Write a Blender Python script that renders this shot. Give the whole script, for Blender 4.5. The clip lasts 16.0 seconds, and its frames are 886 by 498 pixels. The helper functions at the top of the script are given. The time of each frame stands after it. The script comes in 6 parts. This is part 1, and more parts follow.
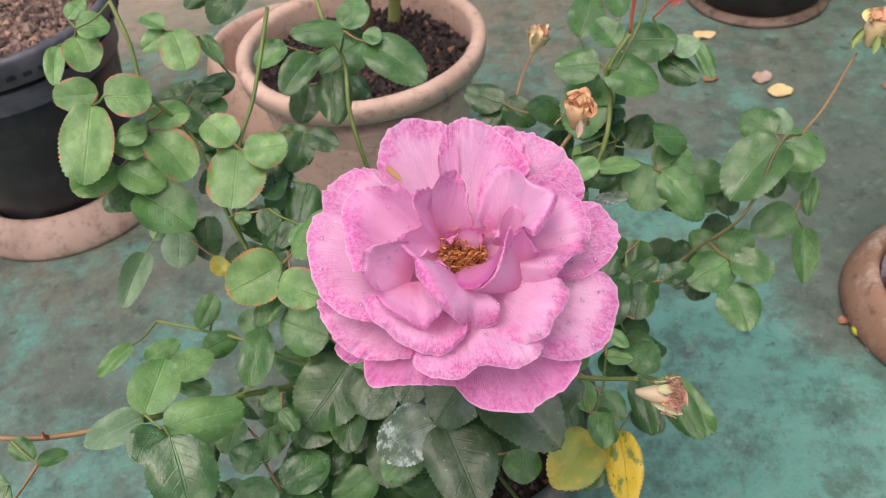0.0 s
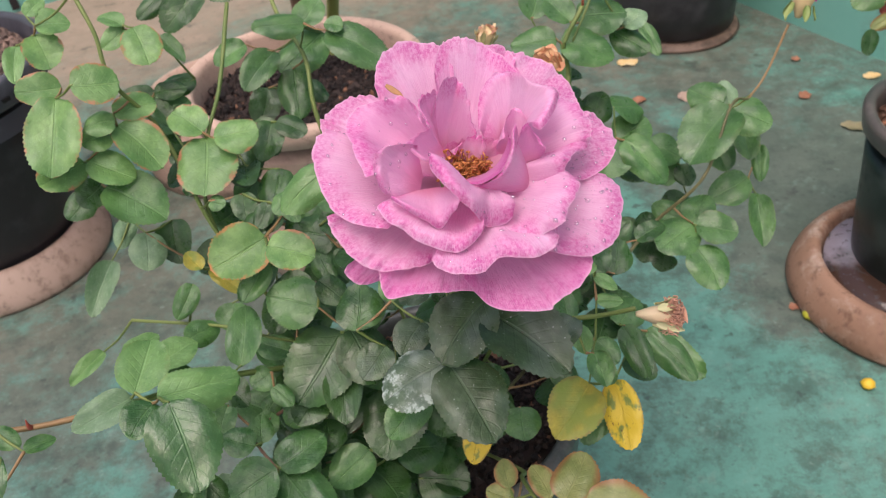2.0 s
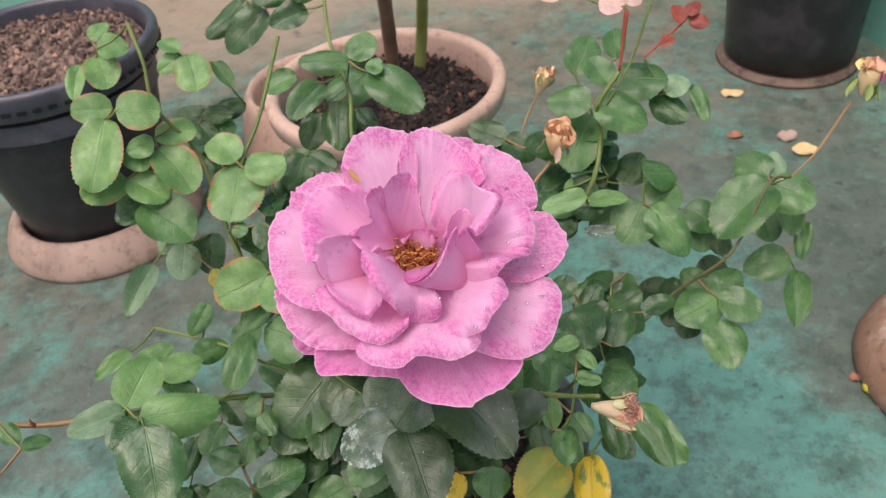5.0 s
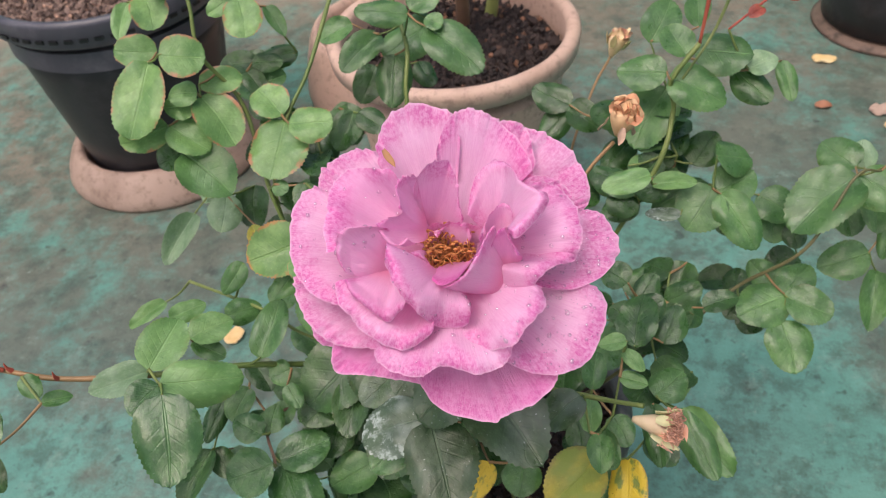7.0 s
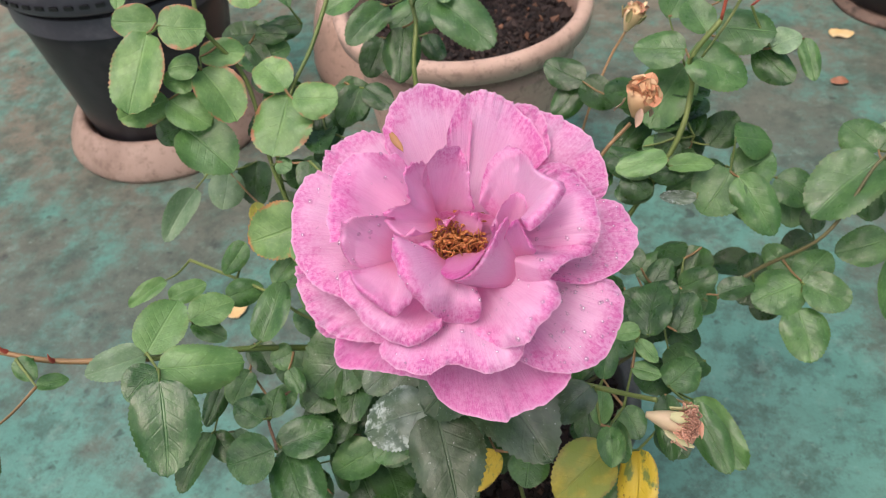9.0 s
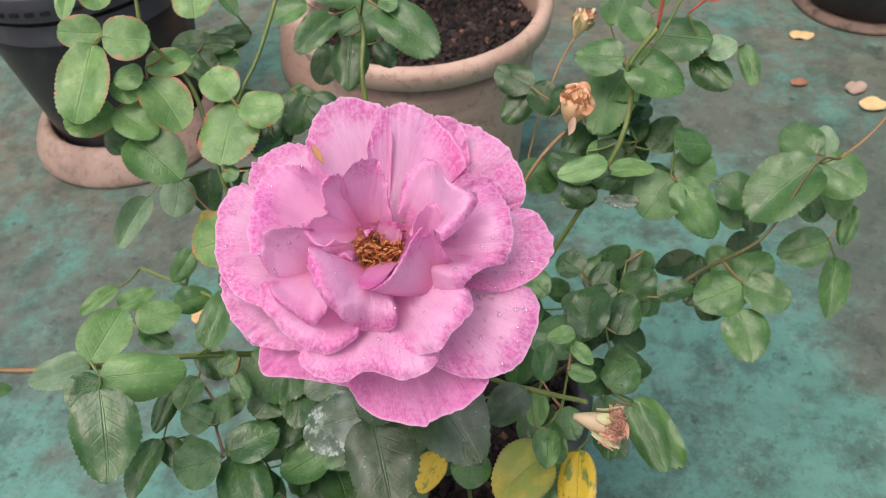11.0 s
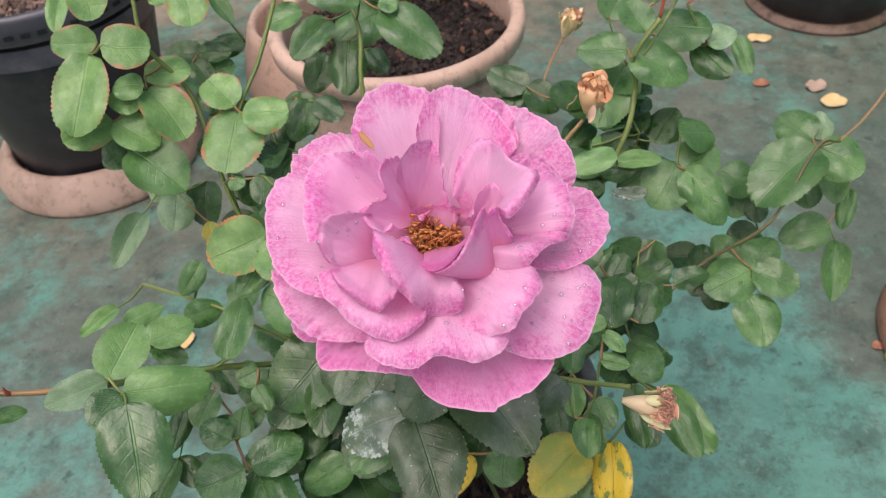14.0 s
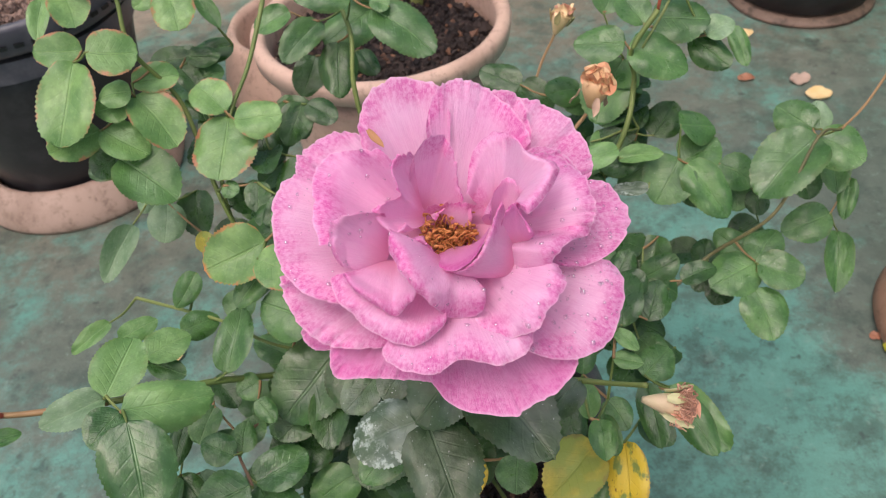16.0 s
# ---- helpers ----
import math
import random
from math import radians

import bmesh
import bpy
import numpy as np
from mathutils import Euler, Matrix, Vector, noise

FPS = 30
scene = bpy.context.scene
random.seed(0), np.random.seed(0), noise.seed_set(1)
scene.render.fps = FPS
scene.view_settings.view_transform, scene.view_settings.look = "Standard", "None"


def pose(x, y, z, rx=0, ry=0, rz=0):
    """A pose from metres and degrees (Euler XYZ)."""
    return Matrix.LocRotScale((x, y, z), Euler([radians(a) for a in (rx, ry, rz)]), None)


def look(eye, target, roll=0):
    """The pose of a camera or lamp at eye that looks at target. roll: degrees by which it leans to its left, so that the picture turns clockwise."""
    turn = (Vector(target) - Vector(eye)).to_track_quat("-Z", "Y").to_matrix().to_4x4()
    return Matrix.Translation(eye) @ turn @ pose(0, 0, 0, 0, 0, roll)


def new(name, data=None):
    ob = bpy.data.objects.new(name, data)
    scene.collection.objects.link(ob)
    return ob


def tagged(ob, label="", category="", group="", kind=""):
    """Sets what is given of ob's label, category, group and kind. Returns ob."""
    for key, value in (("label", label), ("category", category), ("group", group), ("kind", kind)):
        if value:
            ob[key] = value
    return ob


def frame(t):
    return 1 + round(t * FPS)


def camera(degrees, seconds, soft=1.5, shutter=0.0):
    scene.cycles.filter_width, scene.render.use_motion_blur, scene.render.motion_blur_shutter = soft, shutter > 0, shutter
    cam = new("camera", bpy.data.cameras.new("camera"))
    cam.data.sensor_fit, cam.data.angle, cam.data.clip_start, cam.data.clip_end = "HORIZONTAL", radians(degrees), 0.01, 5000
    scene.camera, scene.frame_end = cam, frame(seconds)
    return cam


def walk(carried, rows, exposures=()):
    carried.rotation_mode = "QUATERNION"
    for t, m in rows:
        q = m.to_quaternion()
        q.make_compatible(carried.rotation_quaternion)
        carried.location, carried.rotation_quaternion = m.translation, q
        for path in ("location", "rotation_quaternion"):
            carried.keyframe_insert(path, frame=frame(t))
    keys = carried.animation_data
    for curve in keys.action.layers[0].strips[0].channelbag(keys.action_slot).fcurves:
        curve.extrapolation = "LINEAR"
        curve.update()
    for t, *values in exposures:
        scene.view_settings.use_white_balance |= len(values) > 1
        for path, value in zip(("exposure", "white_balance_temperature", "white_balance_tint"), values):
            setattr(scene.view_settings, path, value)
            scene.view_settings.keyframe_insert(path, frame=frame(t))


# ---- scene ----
cam = camera(54.6, 16.0, soft=1.0)
# a phone lens wide open, focused on the bloom
cam.data.dof.use_dof = True
cam.data.dof.focus_distance = 0.3
cam.data.dof.aperture_fstop = 30.0
METRES, EYE, TILT, LEAN, TURN = 0.40, 0.6623, -43.27, 5.13, 0.0
ROWS = [
    (0.0, 0.0, 0.0, 0.0, 0.0, 0.0, -0.0),
    (0.5, -0.0725, -0.0048, -0.0672, -2.14, 1.59, 2.09),
    (1.0, -0.1293, 0.0267, -0.1455, -3.59, 2.99, 3.49),
    (1.5, -0.1299, 0.0322, -0.1888, -4.31, 4.13, 4.3),
    (2.0, -0.0736, 0.0044, -0.14, -4.47, 4.82, 4.66),
    (2.5, -0.0132, -0.0238, -0.1115, -4.24, 5.31, 4.61),
    (3.0, 0.0138, -0.0453, -0.0951, -3.61, 5.68, 4.06),
    (3.5, 0.0345, -0.0493, -0.0881, -2.38, 5.8, 2.78),
    (4.0, 0.0505, -0.0566, -0.0734, -0.61, 5.5, 0.94),
    (6.5, 0.1125, 0.0166, -0.005, 6.52, 0.28, -6.47),
    (7.0, 0.0993, 0.0356, 0.0032, 7.06, -0.67, -7.07),
    (7.5, 0.0975, 0.0528, 0.0168, 7.41, -1.54, -7.5),
    (8.0, 0.0881, 0.0764, 0.0235, 7.53, -2.24, -7.78),
    (10.5, 0.1051, 0.0562, 0.0118, 6.82, -2.82, -7.69),
    (11.0, 0.1401, 0.0587, 0.0329, 6.24, -2.58, -7.27),
    (11.5, 0.1622, 0.0555, 0.0414, 5.53, -2.24, -6.82),
    (12.0, 0.1441, 0.0481, 0.0215, 4.89, -1.9, -6.39),
    (12.5, 0.1132, 0.0306, 0.0007, 4.35, -1.6, -6.01),
    (13.0, 0.0809, 0.0321, -0.0117, 3.7, -1.14, -5.57),
    (13.5, 0.0634, 0.0439, -0.0087, 3.24, -0.93, -5.07),
    (14.0, 0.0593, 0.0645, -0.0082, 2.93, -0.67, -4.52),
    (14.5, 0.0629, 0.0817, -0.0043, 2.68, -0.53, -4.0),
    (15.0, 0.0581, 0.0884, -0.0043, 2.36, -0.37, -3.5),
    (15.5, 0.0468, 0.0938, -0.0073, 2.03, -0.29, -3.04),
    (16.0, 0.0326, 0.0908, -0.0151, 1.7, -0.18, -2.68),
]
walk(cam, [(t, pose(0, 0, EYE, TILT, LEAN, TURN) @ pose(METRES * x, METRES * y, METRES * z, 90 + pitch, roll, yaw)) for t, x, y, z, yaw, pitch, roll in ROWS],
     exposures=[(0.0, 0.42, 6450.0, 14.0), (16.0, 0.42, 6450.0, 14.0)])

# ---- overcast daylight on an open terrace ----
world = bpy.data.worlds.new("overcast_sky")
world.use_nodes = True
scene.world = world
wn = world.node_tree.nodes
sky = wn.new("ShaderNodeTexSky")
sky.sky_type = 'NISHITA'
sky.sun_disc = False
sky.sun_elevation = radians(62)
sky.sun_rotation = radians(200)
sky.air_density = 1.0
sky.dust_density = 6.0
sky.ozone_density = 0.6
world.node_tree.links.new(sky.outputs[0], wn["Background"].inputs[0])
wn["Background"].inputs[1].default_value = 0.13
sun_data = bpy.data.lights.new("sun", 'SUN')
sun_data.energy = 1.2
sun_data.angle = radians(40)
sun_data.color = (1.0, 0.95, 0.88)
sun_ob = new("sun", sun_data)
sun_ob.matrix_world = look((-0.5, -0.5, 4.0), (0, 0, 0))


# ---- materials ----
class Mat:
    """A small builder of node materials."""
    def __init__(self, name, rough=0.6, spec=0.4, metal=0.0):
        self.m = bpy.data.materials.new(name)
        self.m.use_nodes = True
        self.nt = self.m.node_tree
        self.b = self.nt.nodes["Principled BSDF"]
        self.b.inputs["Roughness"].default_value = rough
        self.b.inputs["Specular IOR Level"].default_value = spec
        self.b.inputs["Metallic"].default_value = metal

    def put(self, socket, v):
        if hasattr(v, "is_output"):
            self.nt.links.new(v, socket)
        else:
            socket.default_value = (*v, 1.0) if isinstance(v, tuple) and len(v) == 3 and socket.type == 'RGBA' else v

    def node(self, kind, **ins):
        n = self.nt.nodes.new(kind)
        for k, v in ins.items():
            self.put(n.inputs[k.replace("_", " ")], v)
        return n

    def co(self, space="Object"):
        return self.nt.nodes.new("ShaderNodeTexCoord").outputs[space]

    def noise(self, scale, detail=3.0, rough=0.5, vec=None, w=None):
        n = self.nt.nodes.new("ShaderNodeTexNoise")
        n.inputs["Scale"].default_value = scale
        n.inputs["Detail"].default_value = detail
        n.inputs["Roughness"].default_value = rough
        if vec is not None:
            self.nt.links.new(vec, n.inputs["Vector"])
        if w is not None:
            n.noise_dimensions = '4D'
            self.put(n.inputs["W"], w)
        return n.outputs["Fac"]

    def ramp(self, fac, lo, hi, a=0.0, b=1.0):
        n = self.nt.nodes.new("ShaderNodeMapRange")
        n.interpolation_type = 'SMOOTHSTEP'
        self.put(n.inputs[0], fac)
        for k, v in zip((1, 2, 3, 4), (lo, hi, a, b)):
            self.put(n.inputs[k], v)
        return n.outputs[0]

    def math(self, op, a, b=0.0):
        n = self.nt.nodes.new("ShaderNodeMath")
        n.operation = op
        self.put(n.inputs[0], a)
        self.put(n.inputs[1], b)
        return n.outputs[0]

    def mix(self, fac, a, b, blend='MIX'):
        n = self.nt.nodes.new("ShaderNodeMix")
        n.data_type = 'RGBA'
        n.blend_type = blend
        self.put(n.inputs[0], fac)
        self.put(n.inputs[6], a)
        self.put(n.inputs[7], b)
        return n.outputs[2]

    def sep(self, vec):
        n = self.nt.nodes.new("ShaderNodeSeparateXYZ")
        self.nt.links.new(vec, n.inputs[0])
        return n.outputs

    def rand(self):
        return self.nt.nodes.new("ShaderNodeObjectInfo").outputs["Random"]

    def colour(self, v):
        self.put(self.b.inputs["Base Color"], v)

    def rough(self, v):
        self.put(self.b.inputs["Roughness"], v)

    def bump(self, h, strength=0.3, dist=0.002):
        n = self.nt.nodes.new("ShaderNodeBump")
        n.inputs["Strength"].default_value = strength
        n.inputs["Distance"].default_value = dist
        self.nt.links.new(h, n.inputs["Height"])
        self.nt.links.new(n.outputs[0], self.b.inputs["Normal"])

    def translucent(self, amount, colour):
        t = self.nt.nodes.new("ShaderNodeBsdfTranslucent")
        self.put(t.inputs[0], colour)
        s = self.nt.nodes.new("ShaderNodeMixShader")
        s.inputs[0].default_value = amount
        self.nt.links.new(self.b.outputs[0], s.inputs[1])
        self.nt.links.new(t.outputs[0], s.inputs[2])
        self.nt.links.new(s.outputs[0], self.nt.nodes["Material Output"].inputs[0])


def s2l(r, g, b):
    """A base colour from 0..255 screen values."""
    return tuple((c / 255 / 12.92) if c <= 10 else ((c / 255 + 0.055) / 1.055) ** 2.4 for c in (r, g, b))


def floor_material():
    m = Mat("painted_concrete", 0.55, 0.35)
    co = m.co("Object")
    big = m.noise(2.3, 4, 0.6, co)
    mid = m.noise(9.0, 5, 0.65, co)
    fine = m.noise(60.0, 4, 0.7, co)
    grain = m.noise(400.0, 2, 0.6, co)
    turq = m.mix(mid, s2l(80, 136, 124), s2l(118, 166, 153))
    xyz = m.sep(co)
    far = m.math('ADD', m.math('MULTIPLY', xyz[0], -0.407), m.math('MULTIPLY', xyz[1], 0.914))
    browner = m.ramp(m.math('ADD', far, m.math('MULTIPLY', big, 0.3)), 0.36, 0.85)
    worn = m.mix(fine, m.mix(browner, s2l(80, 90, 82), s2l(106, 97, 86)), m.mix(browner, s2l(116, 124, 114), s2l(146, 133, 117)))
    away = m.node("ShaderNodeVectorMath", Vector=co)
    away.operation = 'DISTANCE'
    away.inputs[1].default_value = (0.81, 0.31, 0.0)
    away2 = m.node("ShaderNodeVectorMath", Vector=co)
    away2.operation = 'DISTANCE'
    away2.inputs[1].default_value = (0.2, 0.0, 0.0)
    kept = m.math('MINIMUM', m.math('MULTIPLY', away.outputs["Value"], 0.42), m.math('MULTIPLY', away2.outputs["Value"], 0.62))
    kept = m.math('MINIMUM', kept, 0.2)
    worn_by = m.math('ADD', m.math('ADD', m.math('MULTIPLY', big, 0.4), m.math('MULTIPLY', mid, 0.45)), kept)
    worn_by = m.math('ADD', worn_by, m.math('MULTIPLY', m.noise(38.0, 6, 0.75, co), 0.5))
    trodden = m.node("ShaderNodeVectorMath", Vector=co)
    trodden.operation = 'DISTANCE'
    trodden.inputs[1].default_value = (1.06, 0.46, 0.0)
    worn_by = m.math('ADD', worn_by, m.ramp(trodden.outputs["Value"], 0.32, 0.0, 0.0, 0.24))
    wear = m.ramp(worn_by, 0.73, 0.93)
    c = m.mix(wear, turq, worn)
    dirt = m.ramp(m.noise(15.0, 8, 0.8, co), 0.46, 0.66)
    c = m.mix(m.math('MULTIPLY', dirt, 0.65), c, s2l(70, 80, 70))
    spots = m.ramp(m.noise(34.0, 3, 0.5, co), 0.66, 0.72)
    c = m.mix(m.math('MULTIPLY', spots, 0.7), c, s2l(52, 56, 52))
    mottle = m.ramp(m.noise(24.0, 7, 0.72, co, 9.0), 0.47, 0.62)
    c = m.mix(m.math('MULTIPLY', mottle, 0.62), c, s2l(64, 78, 70))
    chalk = m.ramp(m.noise(31.0, 6, 0.7, co, 13.0), 0.54, 0.68)
    c = m.mix(m.math('MULTIPLY', chalk, 0.35), c, s2l(140, 164, 152))
    # bare concrete along the far wall
    ragged = m.math('ADD', m.math('MULTIPLY', m.math('SUBTRACT', big, 0.5), 0.6), m.math('MULTIPLY', m.math('SUBTRACT', m.noise(12.0, 6, 0.7, co), 0.5), 0.5))
    bare = m.ramp(m.math('ADD', far, ragged), 0.78, 1.2)
    c = m.mix(bare, c, m.mix(mid, s2l(148, 126, 110), s2l(184, 160, 144)))
    patchy = m.ramp(m.noise(26.0, 6, 0.75, co), 0.35, 0.65)
    c = m.mix(m.math('MULTIPLY', patchy, 0.35), c, m.mix(0.5, c, s2l(40, 60, 54)))
    speck = m.ramp(m.noise(110.0, 3, 0.6, co), 0.62, 0.7)
    c = m.mix(m.math('MULTIPLY', speck, 0.45), c, s2l(54, 64, 58))
    pale = m.ramp(m.noise(75.0, 4, 0.7, co), 0.6, 0.75)
    c = m.mix(m.math('MULTIPLY', pale, 0.4), c, s2l(150, 172, 160))
    brush = m.nt.nodes.new("ShaderNodeMapping")
    m.put(brush.inputs["Vector"], co)
    brush.inputs["Rotation"].default_value = (0, 0, 0.5)
    brush.inputs["Scale"].default_value = (26.0, 170.0, 1.0)
    strokes = m.noise(1.0, 5, 0.65, brush.outputs[0])
    c = m.mix(m.math('MULTIPLY', m.ramp(strokes, 0.45, 0.7), 0.08), c, s2l(66, 92, 84))
    blot = m.math('MULTIPLY', m.ramp(m.noise(21.0, 5, 0.6, co, 4.0), 0.58, 0.7), m.ramp(m.noise(90.0, 4, 0.7, co), 0.3, 0.6))
    c = m.mix(m.math('MULTIPLY', blot, 0.75), c, s2l(48, 52, 50))
    c = m.mix(m.math('MULTIPLY', grain, 0.25), c, s2l(60, 66, 60))
    m.colour(c)
    m.rough(m.ramp(mid, 0.3, 0.7, 0.42, 0.7))
    m.bump(m.math('ADD', fine, m.math('MULTIPLY', grain, 0.5)), 0.35, 0.002)
    return m.m


def wall_material():
    m = Mat("wall_paint", 0.6, 0.3)
    co = m.co("Object")
    mid, fine = m.noise(7, 5, 0.6, co), m.noise(80, 4, 0.7, co)
    c = m.mix(mid, s2l(106, 170, 156), s2l(142, 194, 180))
    c = m.mix(m.math('MULTIPLY', m.ramp(m.noise(14, 6, 0.7, co), 0.5, 0.75), 0.6), c, s2l(96, 110, 100))
    m.colour(c)
    m.bump(fine, 0.4, 0.003)
    return m.m


def clay_material(name, a, b, dirt, amount=0.5, rough=0.6):
    m = Mat(name, rough, 0.3)
    co = m.co("Object")
    c = m.mix(m.noise(14, 5, 0.6, co), a, b)
    c = m.mix(m.math('MULTIPLY', m.ramp(m.noise(30, 6, 0.7, co), 0.48, 0.72), amount), c, dirt)
    c = m.mix(m.math('MULTIPLY', m.ramp(m.noise(85, 5, 0.75, co), 0.52, 0.66), 0.55), c, tuple(0.45 * x for x in a))
    c = m.mix(m.math('MULTIPLY', m.ramp(m.noise(11, 4, 0.6, co), 0.52, 0.66), 0.35), c, tuple(0.6 * x for x in a))
    m.colour(c)
    m.bump(m.noise(220, 3, 0.6, co), 0.2, 0.001)
    return m.m


def plastic_material(name, a, b):
    m = Mat(name, 0.42, 0.45)
    co = m.co("Object")
    dust = m.ramp(m.noise(18, 6, 0.7, co), 0.45, 0.75)
    c = m.mix(dust, a, b)
    m.colour(c)
    m.rough(m.ramp(dust, 0, 1, 0.35, 0.7))
    m.bump(m.noise(150, 3, 0.6, co), 0.12, 0.001)
    return m.m


def soil_material(name, dark, light, bits):
    m = Mat(name, 0.85, 0.3)
    n = m.nt.nodes.new("ShaderNodeNewGeometry").outputs["Random Per Island"]
    c = m.mix(n, s2l(*dark), s2l(*light))
    m.colour(m.mix(m.ramp(n, 0.92, 0.99), c, s2l(*bits)))
    m.bump(m.noise(500, 3, 0.6, m.co()), 0.4, 0.001)
    return m.m


LEAF = {
    # name: (low colour, high colour, roughness, edge scorch, dust and painted sheen)
    "fresh": ((86, 128, 66), (126, 164, 98), 0.36, 0.15, 0.1),
    "brown": ((86, 128, 66), (128, 164, 94), 0.38, 0.9, 0.1),
    "mid": ((56, 96, 46), (98, 138, 76), 0.32, 0.12, 0.12),
    # deep green leaves; shade inside the bush is put into this colour too
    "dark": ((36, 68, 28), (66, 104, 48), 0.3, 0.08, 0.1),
    "pale": ((92, 126, 88), (136, 164, 124), 0.45, 0.1, 0.3),
    "wet": ((46, 86, 42), (88, 126, 72), 0.22, 0.05, 0.08),
    "dusty": ((40, 66, 34), (70, 96, 56), 0.34, 0.05, 0.32),
    "white": ((50, 76, 52), (96, 116, 90), 0.42, 0.05, 1.0),
    "yellow": ((146, 144, 58), (188, 168, 62), 0.45, 0.5, 0.05),
    "spotted": ((112, 126, 54), (196, 170, 50), 0.45, 0.5, 0.05),
    "orange": ((84, 122, 60), (122, 156, 86), 0.38, 0.75, 0.08),
    "young": ((106, 118, 60), (140, 142, 82), 0.4, 0.3, 0.04),
    "red": ((126, 46, 38), (158, 76, 58), 0.4, 0.1, 0.02),
    "blush": ((206, 166, 160), (222, 190, 176), 0.5, 0.1, 0.1),
}


def leaf_material(kind):
    lo, hi, rough, scorch, dust = LEAF[kind]
    m = Mat("leaf_" + kind, rough, 0.46)
    uv = m.sep(m.co("UV"))          # u: 0 at the midrib to 1 at the edge, v: base to tip
    co, rnd = m.co("Object"), m.rand()
    u, v = uv[0], uv[1]
    w = m.math('MULTIPLY', rnd, 40.0)
    mottle = m.noise(2.4, 3, 0.5, co, w)
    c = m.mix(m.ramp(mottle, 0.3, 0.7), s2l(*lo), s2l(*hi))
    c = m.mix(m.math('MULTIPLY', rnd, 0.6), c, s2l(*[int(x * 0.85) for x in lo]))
    blade = m.noise(11.0, 4, 0.65, co, m.math('ADD', w, 11.0))
    c = m.mix(m.math('MULTIPLY', m.ramp(blade, 0.4, 0.7), 0.3), c, s2l(*[int(x * 0.72) for x in lo]))
    vein = m.math('SINE', m.math('MULTIPLY', m.math('SUBTRACT', v, m.math('MULTIPLY', u, 0.32)), 46.0))
    side = m.math('MULTIPLY', m.ramp(vein, 0.75, 1.0), m.ramp(u, 0.95, 0.1))
    rib = m.ramp(u, 0.06, 0.015)
    lines = m.math('MAXIMUM', rib, m.math('MULTIPLY', side, 0.17))
    c = m.mix(m.math('MULTIPLY', lines, 0.16), c, s2l(*[min(255, x + 40) for x in hi]))
    c = m.mix(m.math('MULTIPLY', m.ramp(m.noise(16.0, 5, 0.7, co, m.math('ADD', w, 17.0)), 0.5, 0.7), 0.3), c, s2l(*[min(255, x + 22) for x in hi]))
    patch = m.noise(2.6, 3, 0.55, co, m.math('ADD', w, 7.0))
    if kind == "spotted":
        c = m.mix(m.ramp(m.noise(4.0, 4, 0.6, co, w), 0.36, 0.46), s2l(104, 122, 56), s2l(200, 172, 46))
        c = m.mix(m.ramp(m.noise(9.0, 4, 0.6, co, w), 0.62, 0.68), c, s2l(78, 52, 34))
    if kind in ("yellow",):
        c = m.mix(m.ramp(patch, 0.4, 0.62), c, s2l(126, 140, 58))
    if kind == "young":
        c = m.mix(m.math('MULTIPLY', m.ramp(u, 0.6, 1.0), 0.7), c, s2l(150, 82, 58))
    edge = m.ramp(m.math('ADD', u, m.math('MULTIPLY', m.noise(4.5, 5, 0.65, co, m.math('ADD', w, 2.0)), 0.9)), 1.32, 1.44)
    where = m.ramp(patch, 0.4, 0.5)
    brown = s2l(166, 100, 74) if kind == "brown" else s2l(176, 100, 56) if kind == "orange" else s2l(118, 84, 56)
    c = m.mix(m.math('MULTIPLY', m.math('MULTIPLY', edge, where), scorch), c, brown)
    if kind == "orange":
        c = m.mix(m.ramp(m.math('ADD', v, m.math('MULTIPLY', patch, 0.4)), 1.14, 1.24), c, s2l(196, 108, 54))
    # a broad pale sheen put into the colour, then crusts and dots of dust
    sheen_veil = m.math('MULTIPLY', m.ramp(m.noise(2.2, 3, 0.5, co, m.math('ADD', w, 3.0)), 0.4, 0.7), dust * 0.42)
    crust = m.math('MULTIPLY', m.ramp(m.noise(7.0, 5, 0.7, co, m.math('ADD', w, 5.0)), 0.46 if kind == "white" else 0.56, 0.62 if kind == "white" else 0.66), dust * (1.0 if kind == "white" else 0.15))
    crust = m.math('MULTIPLY', crust, m.ramp(m.math('ADD', v, m.math('MULTIPLY', u, 0.5)), 0.5, 1.0))
    dots = m.math('MULTIPLY', m.ramp(m.noise(30.0, 2, 0.5, co, w), 0.68, 0.73), min(1.0, dust * 2.0))
    c = m.mix(m.math('MAXIMUM', sheen_veil, m.math('MAXIMUM', crust, dots)), c, s2l(186, 198, 190))
    m.colour(c)
    m.rough(m.ramp(m.noise(5.0, 4, 0.6, co, w), 0.3, 0.7, rough * 0.8, rough * 1.35))
    m.bump(m.math('ADD', m.math('MULTIPLY', lines, -0.6), m.math('MULTIPLY', m.math('ADD', m.noise(5, 3, 0.5, co, w), m.math('MULTIPLY', m.noise(19, 3, 0.6, co, w), 0.22)), 0.8)), 0.6, 0.0014)
    m.translucent(0.12, s2l(*[min(255, int(x * 1.15)) for x in hi]))
    return m.m


